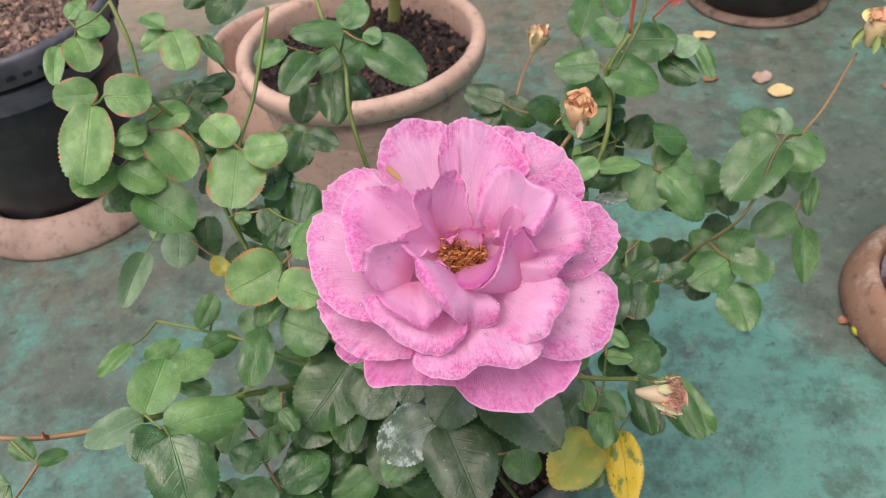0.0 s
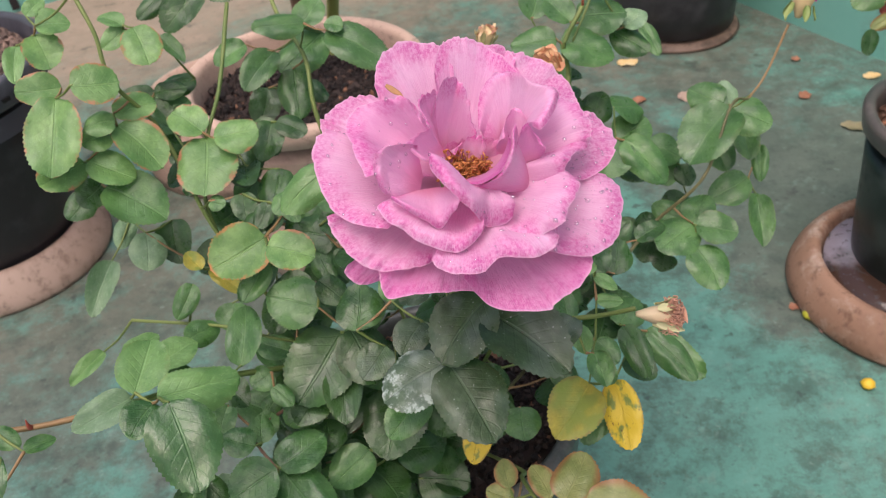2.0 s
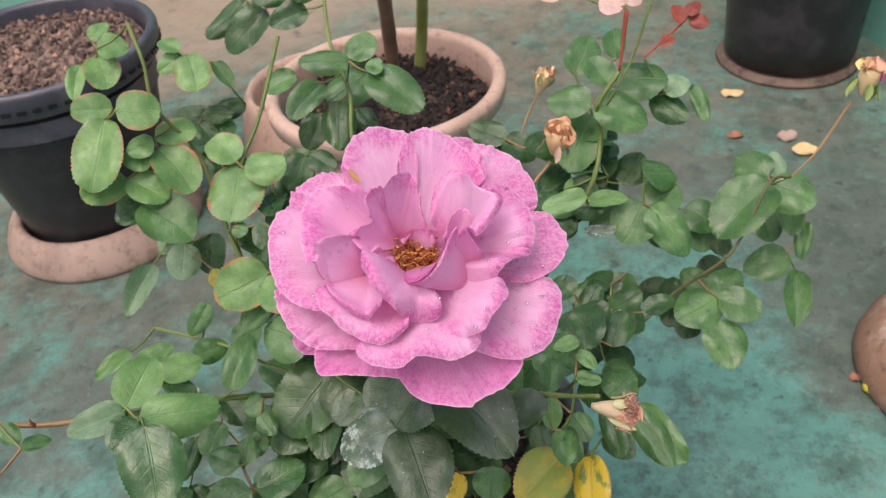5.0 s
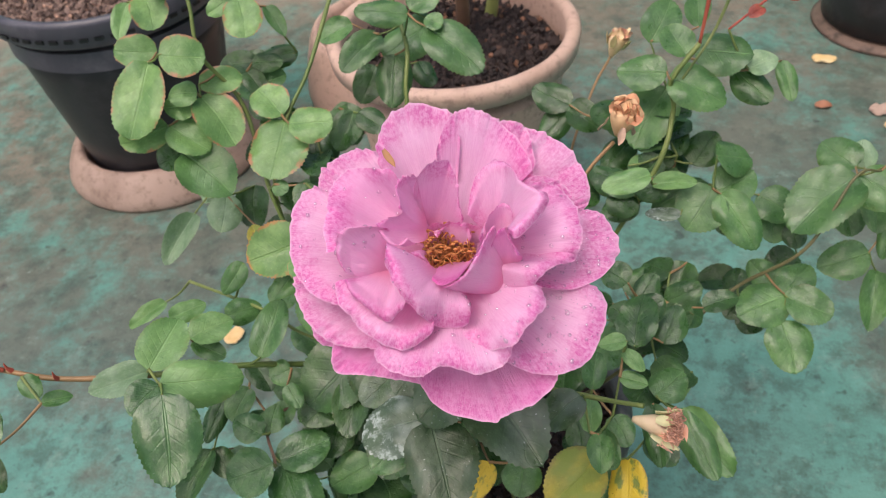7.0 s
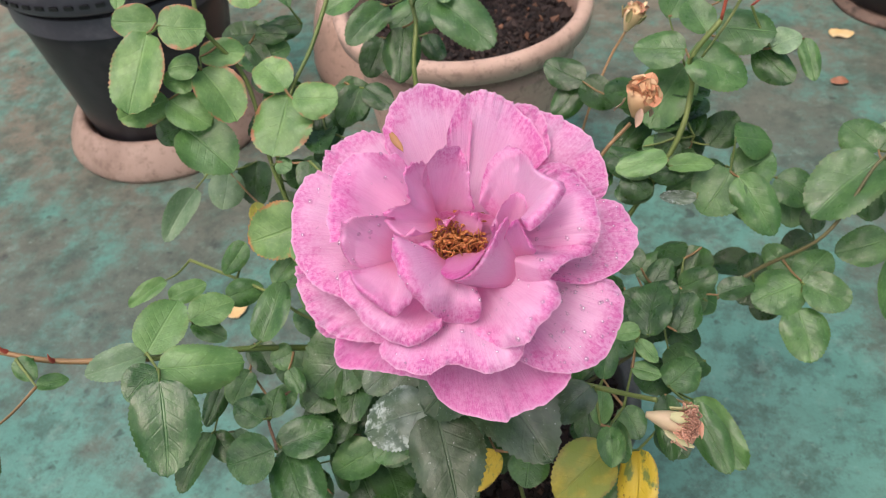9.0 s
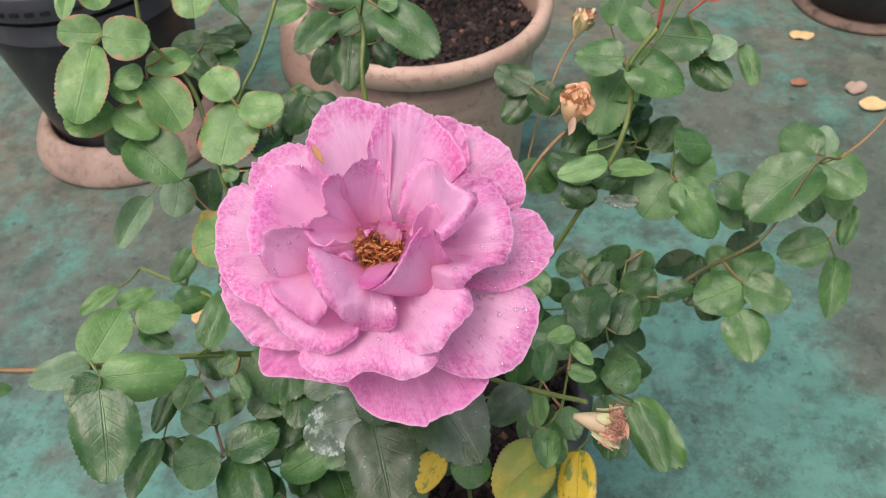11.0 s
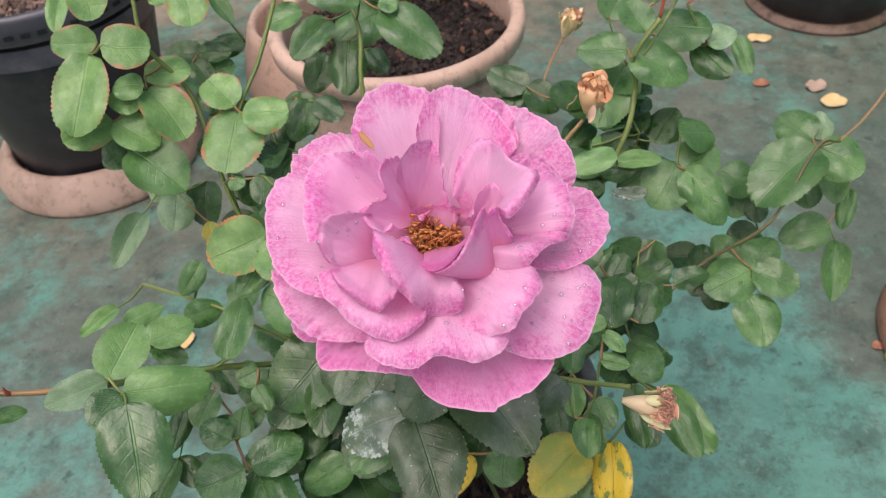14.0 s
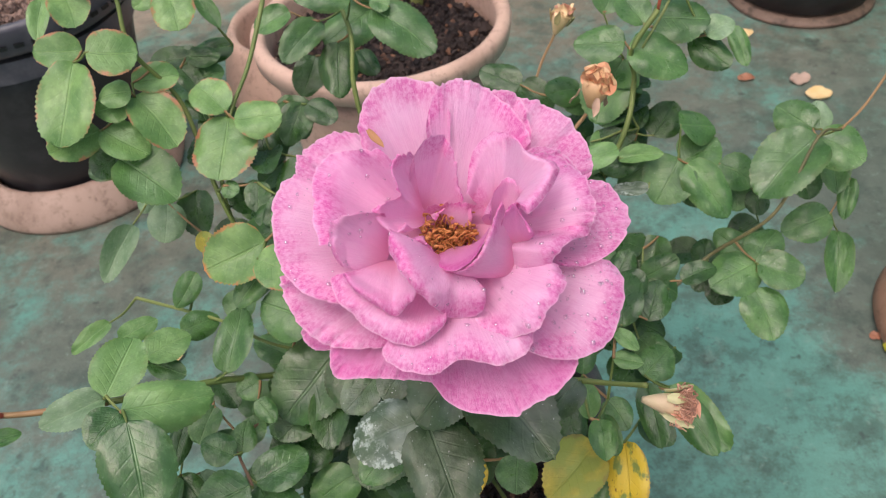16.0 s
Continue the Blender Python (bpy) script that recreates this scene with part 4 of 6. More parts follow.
leaflet('wet', (-0.204, 0.164, 0.367), (-0.203, 0.143, 0.359), 0.017, (0.38, -0.31, 0.87))
leaflet('mid', (-0.210, 0.213, 0.347), (-0.199, 0.221, 0.345), 0.007, (0.32, -0.26, 0.91))
leaflet('dark', (-0.220, 0.183, 0.348), (-0.208, 0.171, 0.341), 0.009, (0.30, -0.25, 0.92))
leaflet('mid', (-0.224, 0.223, 0.352), (-0.213, 0.217, 0.346), 0.009, (0.27, -0.40, 0.88))
# dusty leaves under the bloom
leaflet('white', (-0.030, 0.219, 0.356), (-0.057, 0.208, 0.352), 0.024, (-0.01, -0.34, 0.94))
leaflet('dusty', (-0.027, 0.216, 0.358), (-0.013, 0.182, 0.346), 0.027, (-0.01, -0.35, 0.94))
leaflet('dusty', (-0.008, 0.225, 0.377), (0.021, 0.195, 0.367), 0.028, (-0.07, -0.37, 0.93))
leaflet('dusty', (-0.008, 0.229, 0.380), (-0.031, 0.209, 0.368), 0.025, (-0.10, -0.43, 0.90))
leaflet('dark', (-0.072, 0.275, 0.331), (-0.062, 0.250, 0.317), 0.024, (0.11, -0.43, 0.90))
leaflet('dark', (-0.078, 0.285, 0.321), (-0.103, 0.254, 0.309), 0.034, (0.07, -0.40, 0.91))
leaflet('mid', (-0.086, 0.283, 0.342), (-0.112, 0.293, 0.346), 0.025, (-0.05, -0.51, 0.86))
leaflet('dark', (-0.067, 0.258, 0.346), (-0.063, 0.280, 0.357), 0.021, (-0.03, -0.45, 0.89))
leaflet('dark', (-0.053, 0.267, 0.290), (-0.064, 0.236, 0.276), 0.031, (-0.10, -0.39, 0.92))
leaflet('dark', (-0.028, 0.269, 0.284), (-0.035, 0.248, 0.271), 0.022, (0.01, -0.54, 0.84))
leaflet('spotted', (-0.012, 0.257, 0.269), (-0.021, 0.238, 0.260), 0.014, (-0.00, -0.43, 0.90))
leaflet('dark', (-0.032, 0.258, 0.339), (-0.052, 0.255, 0.336), 0.016, (-0.06, -0.42, 0.91))
leaflet('dark', (-0.097, 0.293, 0.273), (-0.087, 0.264, 0.262), 0.019, (0.05, -0.35, 0.93))
leaflet('dark', (-0.109, 0.294, 0.276), (-0.108, 0.269, 0.265), 0.022, (0.02, -0.41, 0.91))
leaflet('dark', (-0.059, 0.292, 0.276), (-0.074, 0.274, 0.271), 0.019, (0.09, -0.33, 0.94))
leaflet('dark', (-0.020, 0.276, 0.258), (-0.008, 0.255, 0.251), 0.019, (-0.07, -0.34, 0.94))
leaflet('dusty', (-0.031, 0.249, 0.374), (-0.045, 0.245, 0.372), 0.010, (0.04, -0.45, 0.89))
leaflet('fresh', (-0.049, 0.266, 0.354), (-0.049, 0.281, 0.361), 0.011, (-0.02, -0.43, 0.90))
leaflet('yellow', (0.042, 0.249, 0.295), (0.020, 0.226, 0.286), 0.025, (0.08, -0.39, 0.92))
leaflet('spotted', (0.057, 0.257, 0.285), (0.057, 0.222, 0.272), 0.018, (-0.32, -0.34, 0.88))
leaflet('mid', (0.053, 0.259, 0.274), (0.037, 0.238, 0.261), 0.018, (-0.25, -0.36, 0.90))
leaflet('mid', (0.043, 0.248, 0.318), (0.050, 0.232, 0.312), 0.011, (-0.18, -0.43, 0.88))
leaflet('mid', (0.081, 0.280, 0.294), (0.099, 0.250, 0.285), 0.015, (-0.14, -0.36, 0.92))
leaflet('dark', (0.067, 0.276, 0.305), (0.072, 0.246, 0.295), 0.013, (-0.28, -0.36, 0.89))
leaflet('fresh', (0.038, 0.241, 0.326), (0.037, 0.257, 0.332), 0.009, (-0.09, -0.36, 0.93))
leaflet('mid', (0.042, 0.241, 0.325), (0.044, 0.224, 0.321), 0.011, (-0.02, -0.25, 0.97))
leaflet('fresh', (0.050, 0.268, 0.333), (0.063, 0.266, 0.332), 0.008, (0.11, -0.25, 0.96))
leaflet('mid', (0.070, 0.294, 0.288), (0.084, 0.310, 0.291), 0.018, (0.03, -0.26, 0.97))
leaflet('mid', (0.083, 0.293, 0.280), (0.108, 0.260, 0.275), 0.018, (-0.17, -0.27, 0.95))
leaflet('fresh', (0.051, 0.277, 0.341), (0.061, 0.269, 0.338), 0.007, (0.10, -0.35, 0.93))
leaflet('fresh', (0.052, 0.278, 0.347), (0.039, 0.276, 0.346), 0.008, (0.02, -0.26, 0.97))
leaflet('dusty', (0.033, 0.245, 0.347), (0.019, 0.230, 0.342), 0.015, (-0.00, -0.33, 0.94))
leaflet('mid', (0.038, 0.275, 0.313), (0.039, 0.294, 0.321), 0.011, (0.01, -0.36, 0.93))
leaflet('dark', (0.067, 0.332, 0.293), (0.071, 0.357, 0.304), 0.015, (0.11, -0.43, 0.90))
leaflet('mid', (0.007, 0.251, 0.283), (0.006, 0.233, 0.278), 0.018, (0.03, -0.28, 0.96))
# young coppery shoot
leaflet('young', (0.015, 0.185, 0.294), (0.029, 0.203, 0.304), 0.019, (-0.16, -0.34, 0.93))
leaflet('young', (0.024, 0.182, 0.294), (0.054, 0.171, 0.294), 0.021, (-0.15, -0.38, 0.91))
leaflet('young', (0.020, 0.194, 0.281), (0.017, 0.170, 0.275), 0.017, (-0.07, -0.21, 0.97))
leaflet('young', (0.010, 0.190, 0.291), (0.004, 0.206, 0.296), 0.011, (-0.09, -0.34, 0.93))
leaflet('young', (-0.007, 0.201, 0.287), (-0.008, 0.215, 0.292), 0.010, (-0.09, -0.37, 0.92))
leaflet('young', (-0.006, 0.199, 0.281), (-0.018, 0.205, 0.283), 0.011, (-0.06, -0.40, 0.92))
leaflet('red', (0.002, 0.191, 0.274), (-0.010, 0.191, 0.275), 0.009, (0.05, -0.34, 0.94))
leaflet('red', (0.004, 0.190, 0.269), (-0.006, 0.180, 0.266), 0.012, (-0.07, -0.30, 0.95))
leaflet('red', (0.006, 0.190, 0.269), (0.012, 0.178, 0.265), 0.012, (0.03, -0.32, 0.95))
leaflet('dusty', (-0.003, 0.209, 0.262), (-0.022, 0.200, 0.257), 0.017, (-0.05, -0.36, 0.93))
leaflet('young', (0.005, 0.190, 0.286), (0.007, 0.181, 0.282), 0.007, (-0.02, -0.40, 0.92))
# filling leaves inside the bush
leaflet('dark', (-0.174, 0.435, 0.394), (-0.155, 0.437, 0.394), 0.011, (0.08, -0.63, 0.78))
leaflet('dark', (-0.178, 0.433, 0.389), (-0.165, 0.422, 0.379), 0.012, (0.17, -0.53, 0.83))
leaflet('mid', (-0.142, 0.359, 0.363), (-0.133, 0.356, 0.361), 0.009, (0.02, -0.48, 0.88))
leaflet('pale', (-0.209, 0.418, 0.320), (-0.218, 0.404, 0.307), 0.012, (0.28, -0.75, 0.61))
leaflet('dark', (-0.124, 0.361, 0.363), (-0.123, 0.347, 0.355), 0.013, (0.00, -0.48, 0.88))
leaflet('dark', (-0.109, 0.348, 0.364), (-0.116, 0.335, 0.356), 0.010, (0.06, -0.52, 0.85))
leaflet('mid', (-0.099, 0.338, 0.369), (-0.092, 0.328, 0.363), 0.008, (0.07, -0.46, 0.89))
leaflet('mid', (-0.065, 0.318, 0.380), (-0.080, 0.318, 0.381), 0.013, (0.05, -0.55, 0.84))
leaflet('dark', (-0.081, 0.319, 0.365), (-0.067, 0.320, 0.366), 0.014, (-0.01, -0.36, 0.93))
leaflet('dark', (-0.073, 0.313, 0.354), (-0.069, 0.298, 0.343), 0.010, (-0.04, -0.63, 0.78))
leaflet('dark', (-0.085, 0.322, 0.346), (-0.079, 0.305, 0.339), 0.012, (0.06, -0.39, 0.92))
leaflet('dark', (-0.078, 0.289, 0.287), (-0.085, 0.258, 0.274), 0.025, (0.04, -0.39, 0.92))
leaflet('dark', (-0.095, 0.277, 0.291), (-0.112, 0.258, 0.286), 0.021, (0.05, -0.30, 0.95))
leaflet('dusty', (-0.036, 0.248, 0.355), (-0.047, 0.233, 0.351), 0.015, (0.12, -0.33, 0.93))
leaflet('dark', (-0.083, 0.284, 0.358), (-0.071, 0.275, 0.350), 0.013, (0.17, -0.48, 0.86))
leaflet('mid', (-0.110, 0.303, 0.358), (-0.121, 0.285, 0.352), 0.013, (0.15, -0.38, 0.91))
leaflet('mid', (-0.089, 0.311, 0.391), (-0.099, 0.303, 0.387), 0.011, (0.12, -0.55, 0.83))
leaflet('mid', (-0.141, 0.269, 0.297), (-0.146, 0.251, 0.291), 0.013, (0.17, -0.33, 0.93))
leaflet('dark', (-0.093, 0.268, 0.299), (-0.105, 0.250, 0.296), 0.018, (0.27, -0.30, 0.92))
leaflet('dark', (-0.093, 0.265, 0.280), (-0.095, 0.245, 0.275), 0.018, (0.06, -0.27, 0.96))
leaflet('dark', (-0.078, 0.273, 0.309), (-0.080, 0.242, 0.302), 0.018, (0.02, -0.21, 0.98))
leaflet('dusty', (-0.055, 0.255, 0.336), (-0.067, 0.240, 0.333), 0.016, (0.14, -0.26, 0.96))
leaflet('mid', (-0.115, 0.272, 0.313), (-0.125, 0.265, 0.313), 0.013, (0.29, -0.38, 0.88))
leaflet('mid', (-0.113, 0.260, 0.315), (-0.104, 0.251, 0.309), 0.009, (0.22, -0.40, 0.89))
leaflet('mid', (-0.040, 0.233, 0.322), (-0.058, 0.214, 0.319), 0.017, (0.18, -0.34, 0.92))
leaflet('dusty', (-0.024, 0.247, 0.341), (-0.040, 0.229, 0.337), 0.016, (0.10, -0.28, 0.96))
leaflet('mid', (0.048, 0.261, 0.313), (0.056, 0.247, 0.309), 0.012, (-0.07, -0.27, 0.96))
leaflet('dark', (0.067, 0.271, 0.287), (0.080, 0.257, 0.284), 0.015, (-0.07, -0.22, 0.97))
leaflet('dark', (0.031, 0.275, 0.287), (0.035, 0.258, 0.283), 0.013, (-0.04, -0.23, 0.97))
leaflet('dark', (0.053, 0.343, 0.320), (0.040, 0.351, 0.324), 0.016, (0.07, -0.44, 0.89))
leaflet('dark', (0.060, 0.346, 0.305), (0.068, 0.360, 0.313), 0.013, (-0.12, -0.44, 0.89))
leaflet('dark', (0.066, 0.341, 0.304), (0.081, 0.326, 0.298), 0.014, (-0.03, -0.41, 0.91))
leaflet('dark', (0.078, 0.380, 0.283), (0.094, 0.365, 0.275), 0.015, (-0.02, -0.54, 0.84))
leaflet('mid', (0.133, 0.449, 0.298), (0.151, 0.443, 0.297), 0.013, (-0.12, -0.54, 0.83))
leaflet('dark', (0.056, 0.322, 0.312), (0.044, 0.330, 0.315), 0.014, (-0.02, -0.42, 0.91))
leaflet('blush', (0.084, 0.438, 0.449), (0.071, 0.443, 0.453), 0.015, (0.06, -0.50, 0.87))
leaflet('blush', (0.086, 0.439, 0.450), (0.093, 0.446, 0.457), 0.012, (-0.11, -0.70, 0.71))
leaflet('blush', (0.052, 0.465, 0.451), (0.038, 0.463, 0.447), 0.012, (-0.06, -0.73, 0.68))
leaflet('red', (0.122, 0.467, 0.424), (0.119, 0.480, 0.431), 0.008, (-0.06, -0.45, 0.89))
leaflet('red', (0.128, 0.474, 0.424), (0.138, 0.467, 0.422), 0.009, (-0.23, -0.58, 0.78))
leaflet('red', (0.126, 0.472, 0.427), (0.134, 0.479, 0.432), 0.008, (-0.06, -0.57, 0.82))
leaflet('red', (0.117, 0.462, 0.418), (0.109, 0.456, 0.416), 0.007, (0.09, -0.44, 0.89))
# leaves between the canes and beside the bloom; the dark leaf colour carries their shade
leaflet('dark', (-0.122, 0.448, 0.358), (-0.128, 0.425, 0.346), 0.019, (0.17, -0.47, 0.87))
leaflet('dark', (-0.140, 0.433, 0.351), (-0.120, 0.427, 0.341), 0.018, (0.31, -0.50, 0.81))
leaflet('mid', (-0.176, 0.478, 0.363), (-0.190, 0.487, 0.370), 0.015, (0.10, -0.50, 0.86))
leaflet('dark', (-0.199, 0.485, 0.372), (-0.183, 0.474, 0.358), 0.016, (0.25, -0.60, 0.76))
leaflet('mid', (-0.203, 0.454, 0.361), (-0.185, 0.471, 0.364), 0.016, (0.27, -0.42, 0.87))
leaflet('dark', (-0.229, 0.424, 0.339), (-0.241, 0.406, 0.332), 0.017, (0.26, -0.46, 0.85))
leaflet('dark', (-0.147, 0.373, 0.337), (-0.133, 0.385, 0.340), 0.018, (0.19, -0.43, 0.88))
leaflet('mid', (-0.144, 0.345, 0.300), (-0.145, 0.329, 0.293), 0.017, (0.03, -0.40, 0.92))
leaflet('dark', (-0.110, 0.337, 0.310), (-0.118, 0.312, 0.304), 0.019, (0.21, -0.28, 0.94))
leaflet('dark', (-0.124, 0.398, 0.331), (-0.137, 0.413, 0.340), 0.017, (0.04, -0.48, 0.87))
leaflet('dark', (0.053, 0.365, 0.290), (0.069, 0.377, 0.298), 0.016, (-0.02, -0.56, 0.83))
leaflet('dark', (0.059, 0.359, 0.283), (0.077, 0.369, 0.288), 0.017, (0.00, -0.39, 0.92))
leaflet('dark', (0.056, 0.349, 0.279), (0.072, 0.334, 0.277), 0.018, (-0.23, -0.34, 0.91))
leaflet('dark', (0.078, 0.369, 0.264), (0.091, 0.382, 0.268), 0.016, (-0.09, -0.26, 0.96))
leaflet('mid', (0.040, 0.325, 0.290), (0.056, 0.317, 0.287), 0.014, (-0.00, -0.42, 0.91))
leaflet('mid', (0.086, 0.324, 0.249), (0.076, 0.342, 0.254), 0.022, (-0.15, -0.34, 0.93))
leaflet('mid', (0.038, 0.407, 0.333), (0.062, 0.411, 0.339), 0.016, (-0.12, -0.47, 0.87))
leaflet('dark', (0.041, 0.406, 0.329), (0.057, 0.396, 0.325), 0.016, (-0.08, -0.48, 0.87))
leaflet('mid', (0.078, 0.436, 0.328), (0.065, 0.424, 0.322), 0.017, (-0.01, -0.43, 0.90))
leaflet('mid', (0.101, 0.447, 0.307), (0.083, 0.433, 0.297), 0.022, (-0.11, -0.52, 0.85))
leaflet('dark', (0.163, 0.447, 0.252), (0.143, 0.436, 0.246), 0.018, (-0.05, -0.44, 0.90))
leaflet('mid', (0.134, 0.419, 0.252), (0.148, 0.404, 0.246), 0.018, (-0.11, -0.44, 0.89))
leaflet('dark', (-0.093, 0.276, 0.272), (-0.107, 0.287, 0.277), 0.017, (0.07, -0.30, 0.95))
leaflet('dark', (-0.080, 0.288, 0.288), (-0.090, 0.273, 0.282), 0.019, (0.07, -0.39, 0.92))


# small leaves round the stems in the heart of the bush, their shade put into the dark leaf colour
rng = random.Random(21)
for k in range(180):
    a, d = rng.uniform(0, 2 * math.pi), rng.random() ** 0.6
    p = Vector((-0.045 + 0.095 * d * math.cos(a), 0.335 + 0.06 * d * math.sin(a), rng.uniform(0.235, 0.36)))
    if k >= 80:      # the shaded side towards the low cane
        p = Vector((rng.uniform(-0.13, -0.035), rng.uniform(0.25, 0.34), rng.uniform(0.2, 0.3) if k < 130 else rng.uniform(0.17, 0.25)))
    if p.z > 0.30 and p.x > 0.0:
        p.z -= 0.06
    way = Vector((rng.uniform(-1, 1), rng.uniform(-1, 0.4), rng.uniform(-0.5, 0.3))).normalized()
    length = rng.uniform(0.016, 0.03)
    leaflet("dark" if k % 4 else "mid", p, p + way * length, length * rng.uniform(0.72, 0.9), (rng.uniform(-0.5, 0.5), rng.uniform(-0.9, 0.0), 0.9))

# crowded leaves behind the tall canes and behind the bloom's edges, mostly in the colour darkened for shade
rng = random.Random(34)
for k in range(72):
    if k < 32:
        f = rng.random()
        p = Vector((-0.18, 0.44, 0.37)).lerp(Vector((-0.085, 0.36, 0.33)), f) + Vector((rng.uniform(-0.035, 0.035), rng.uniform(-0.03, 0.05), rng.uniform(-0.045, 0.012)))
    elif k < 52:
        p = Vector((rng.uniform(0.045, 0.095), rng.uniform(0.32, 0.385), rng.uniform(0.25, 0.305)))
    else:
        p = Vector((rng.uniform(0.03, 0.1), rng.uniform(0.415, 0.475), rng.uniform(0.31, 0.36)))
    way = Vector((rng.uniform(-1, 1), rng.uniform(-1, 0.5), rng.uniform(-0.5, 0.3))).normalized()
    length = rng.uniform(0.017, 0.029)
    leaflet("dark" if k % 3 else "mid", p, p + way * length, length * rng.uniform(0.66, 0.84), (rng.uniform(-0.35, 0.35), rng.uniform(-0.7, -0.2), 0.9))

# leaf stalks: every leaf root is joined to the nearest wood or to a neighbour's root that is
joined, rest = list(NODES), list(ROOTS)
while rest:
    best = None
    for q in rest:
        near = min(joined, key=lambda p: (p - q).length_squared)
        d = (near - q).length
        if best is None or d < best[0]:
            best = (d, q, near)
    d, q, near = best
    rest.remove(q)
    joined.append(q)
    if 0.0015 < d < 0.07:
        sag = (q + near) / 2 + Vector((0, 0, -0.06 * d))
        part("leaf_stalk", tube([q, sag, near], 0.0005, 0.0008, 5), M_STALK if len(rest) % 3 == 0 else M_STEM, bush)

def flake(bm, at, along, out, length, width, bend, seed):
    """A narrow curled strip, such as a sepal or a withered petal."""
    y, z = Vector(along).normalized(), Vector(out).normalized()
    x = y.cross(z).normalized()
    z = x.cross(y)
    rows, cols = 8, 2
    grid = []
    for i in range(rows + 1):
        v = i / rows
        w = width * 0.5 * math.sin(math.pi * (0.12 + 0.86 * v)) ** 0.8
        n = noise.noise((v * 2.3, seed * 1.7, seed))
        row = []
        for j in range(-cols, cols + 1):
            u = j / cols
            p = Vector(at) + y * (length * (v - 0.18 * abs(bend) * v * v)) + x * (u * w + n * width * 0.25 * v) + z * (bend * length * v * v + 0.22 * width * u * u + n * width * 0.2)
            row.append(bm.verts.new(p))
        grid.append(row)
    for a, c in zip(grid, grid[1:]):
        for j in range(2 * cols):
            bm.faces.new((a[j], a[j + 1], c[j + 1], c[j]))
    return bm


# ---- the bloom ----
BLOOM_AT = Vector((-0.012, 0.2162, 0.4559))
BLOOM_U = Vector((0.992, 0.0, -0.125))
BLOOM_V = Vector((0.068, 0.839, 0.54))
BLOOM_N = BLOOM_U.cross(BLOOM_V).normalized()
BLOOM_V = BLOOM_N.cross(BLOOM_U)


def bloom_place(x, y, h):
    """A place in the bloom from millimetres: to its right, up its face, and out of its face."""
    return BLOOM_AT + (x * BLOOM_U + y * BLOOM_V + h * BLOOM_N) * 0.001


bm = bmesh.new()
bmesh.ops.create_uvsphere(bm, u_segments=16, v_segments=10, radius=0.009)
for q in bm.verts:
    q.co = bloom_place(q.co.x * 1000, q.co.y * 1000, q.co.z * 1000 * 0.9 - 18)
bloom = part("bloom", bm, M_SEPAL, bush, "fully open pink rose bloom with wet petals")


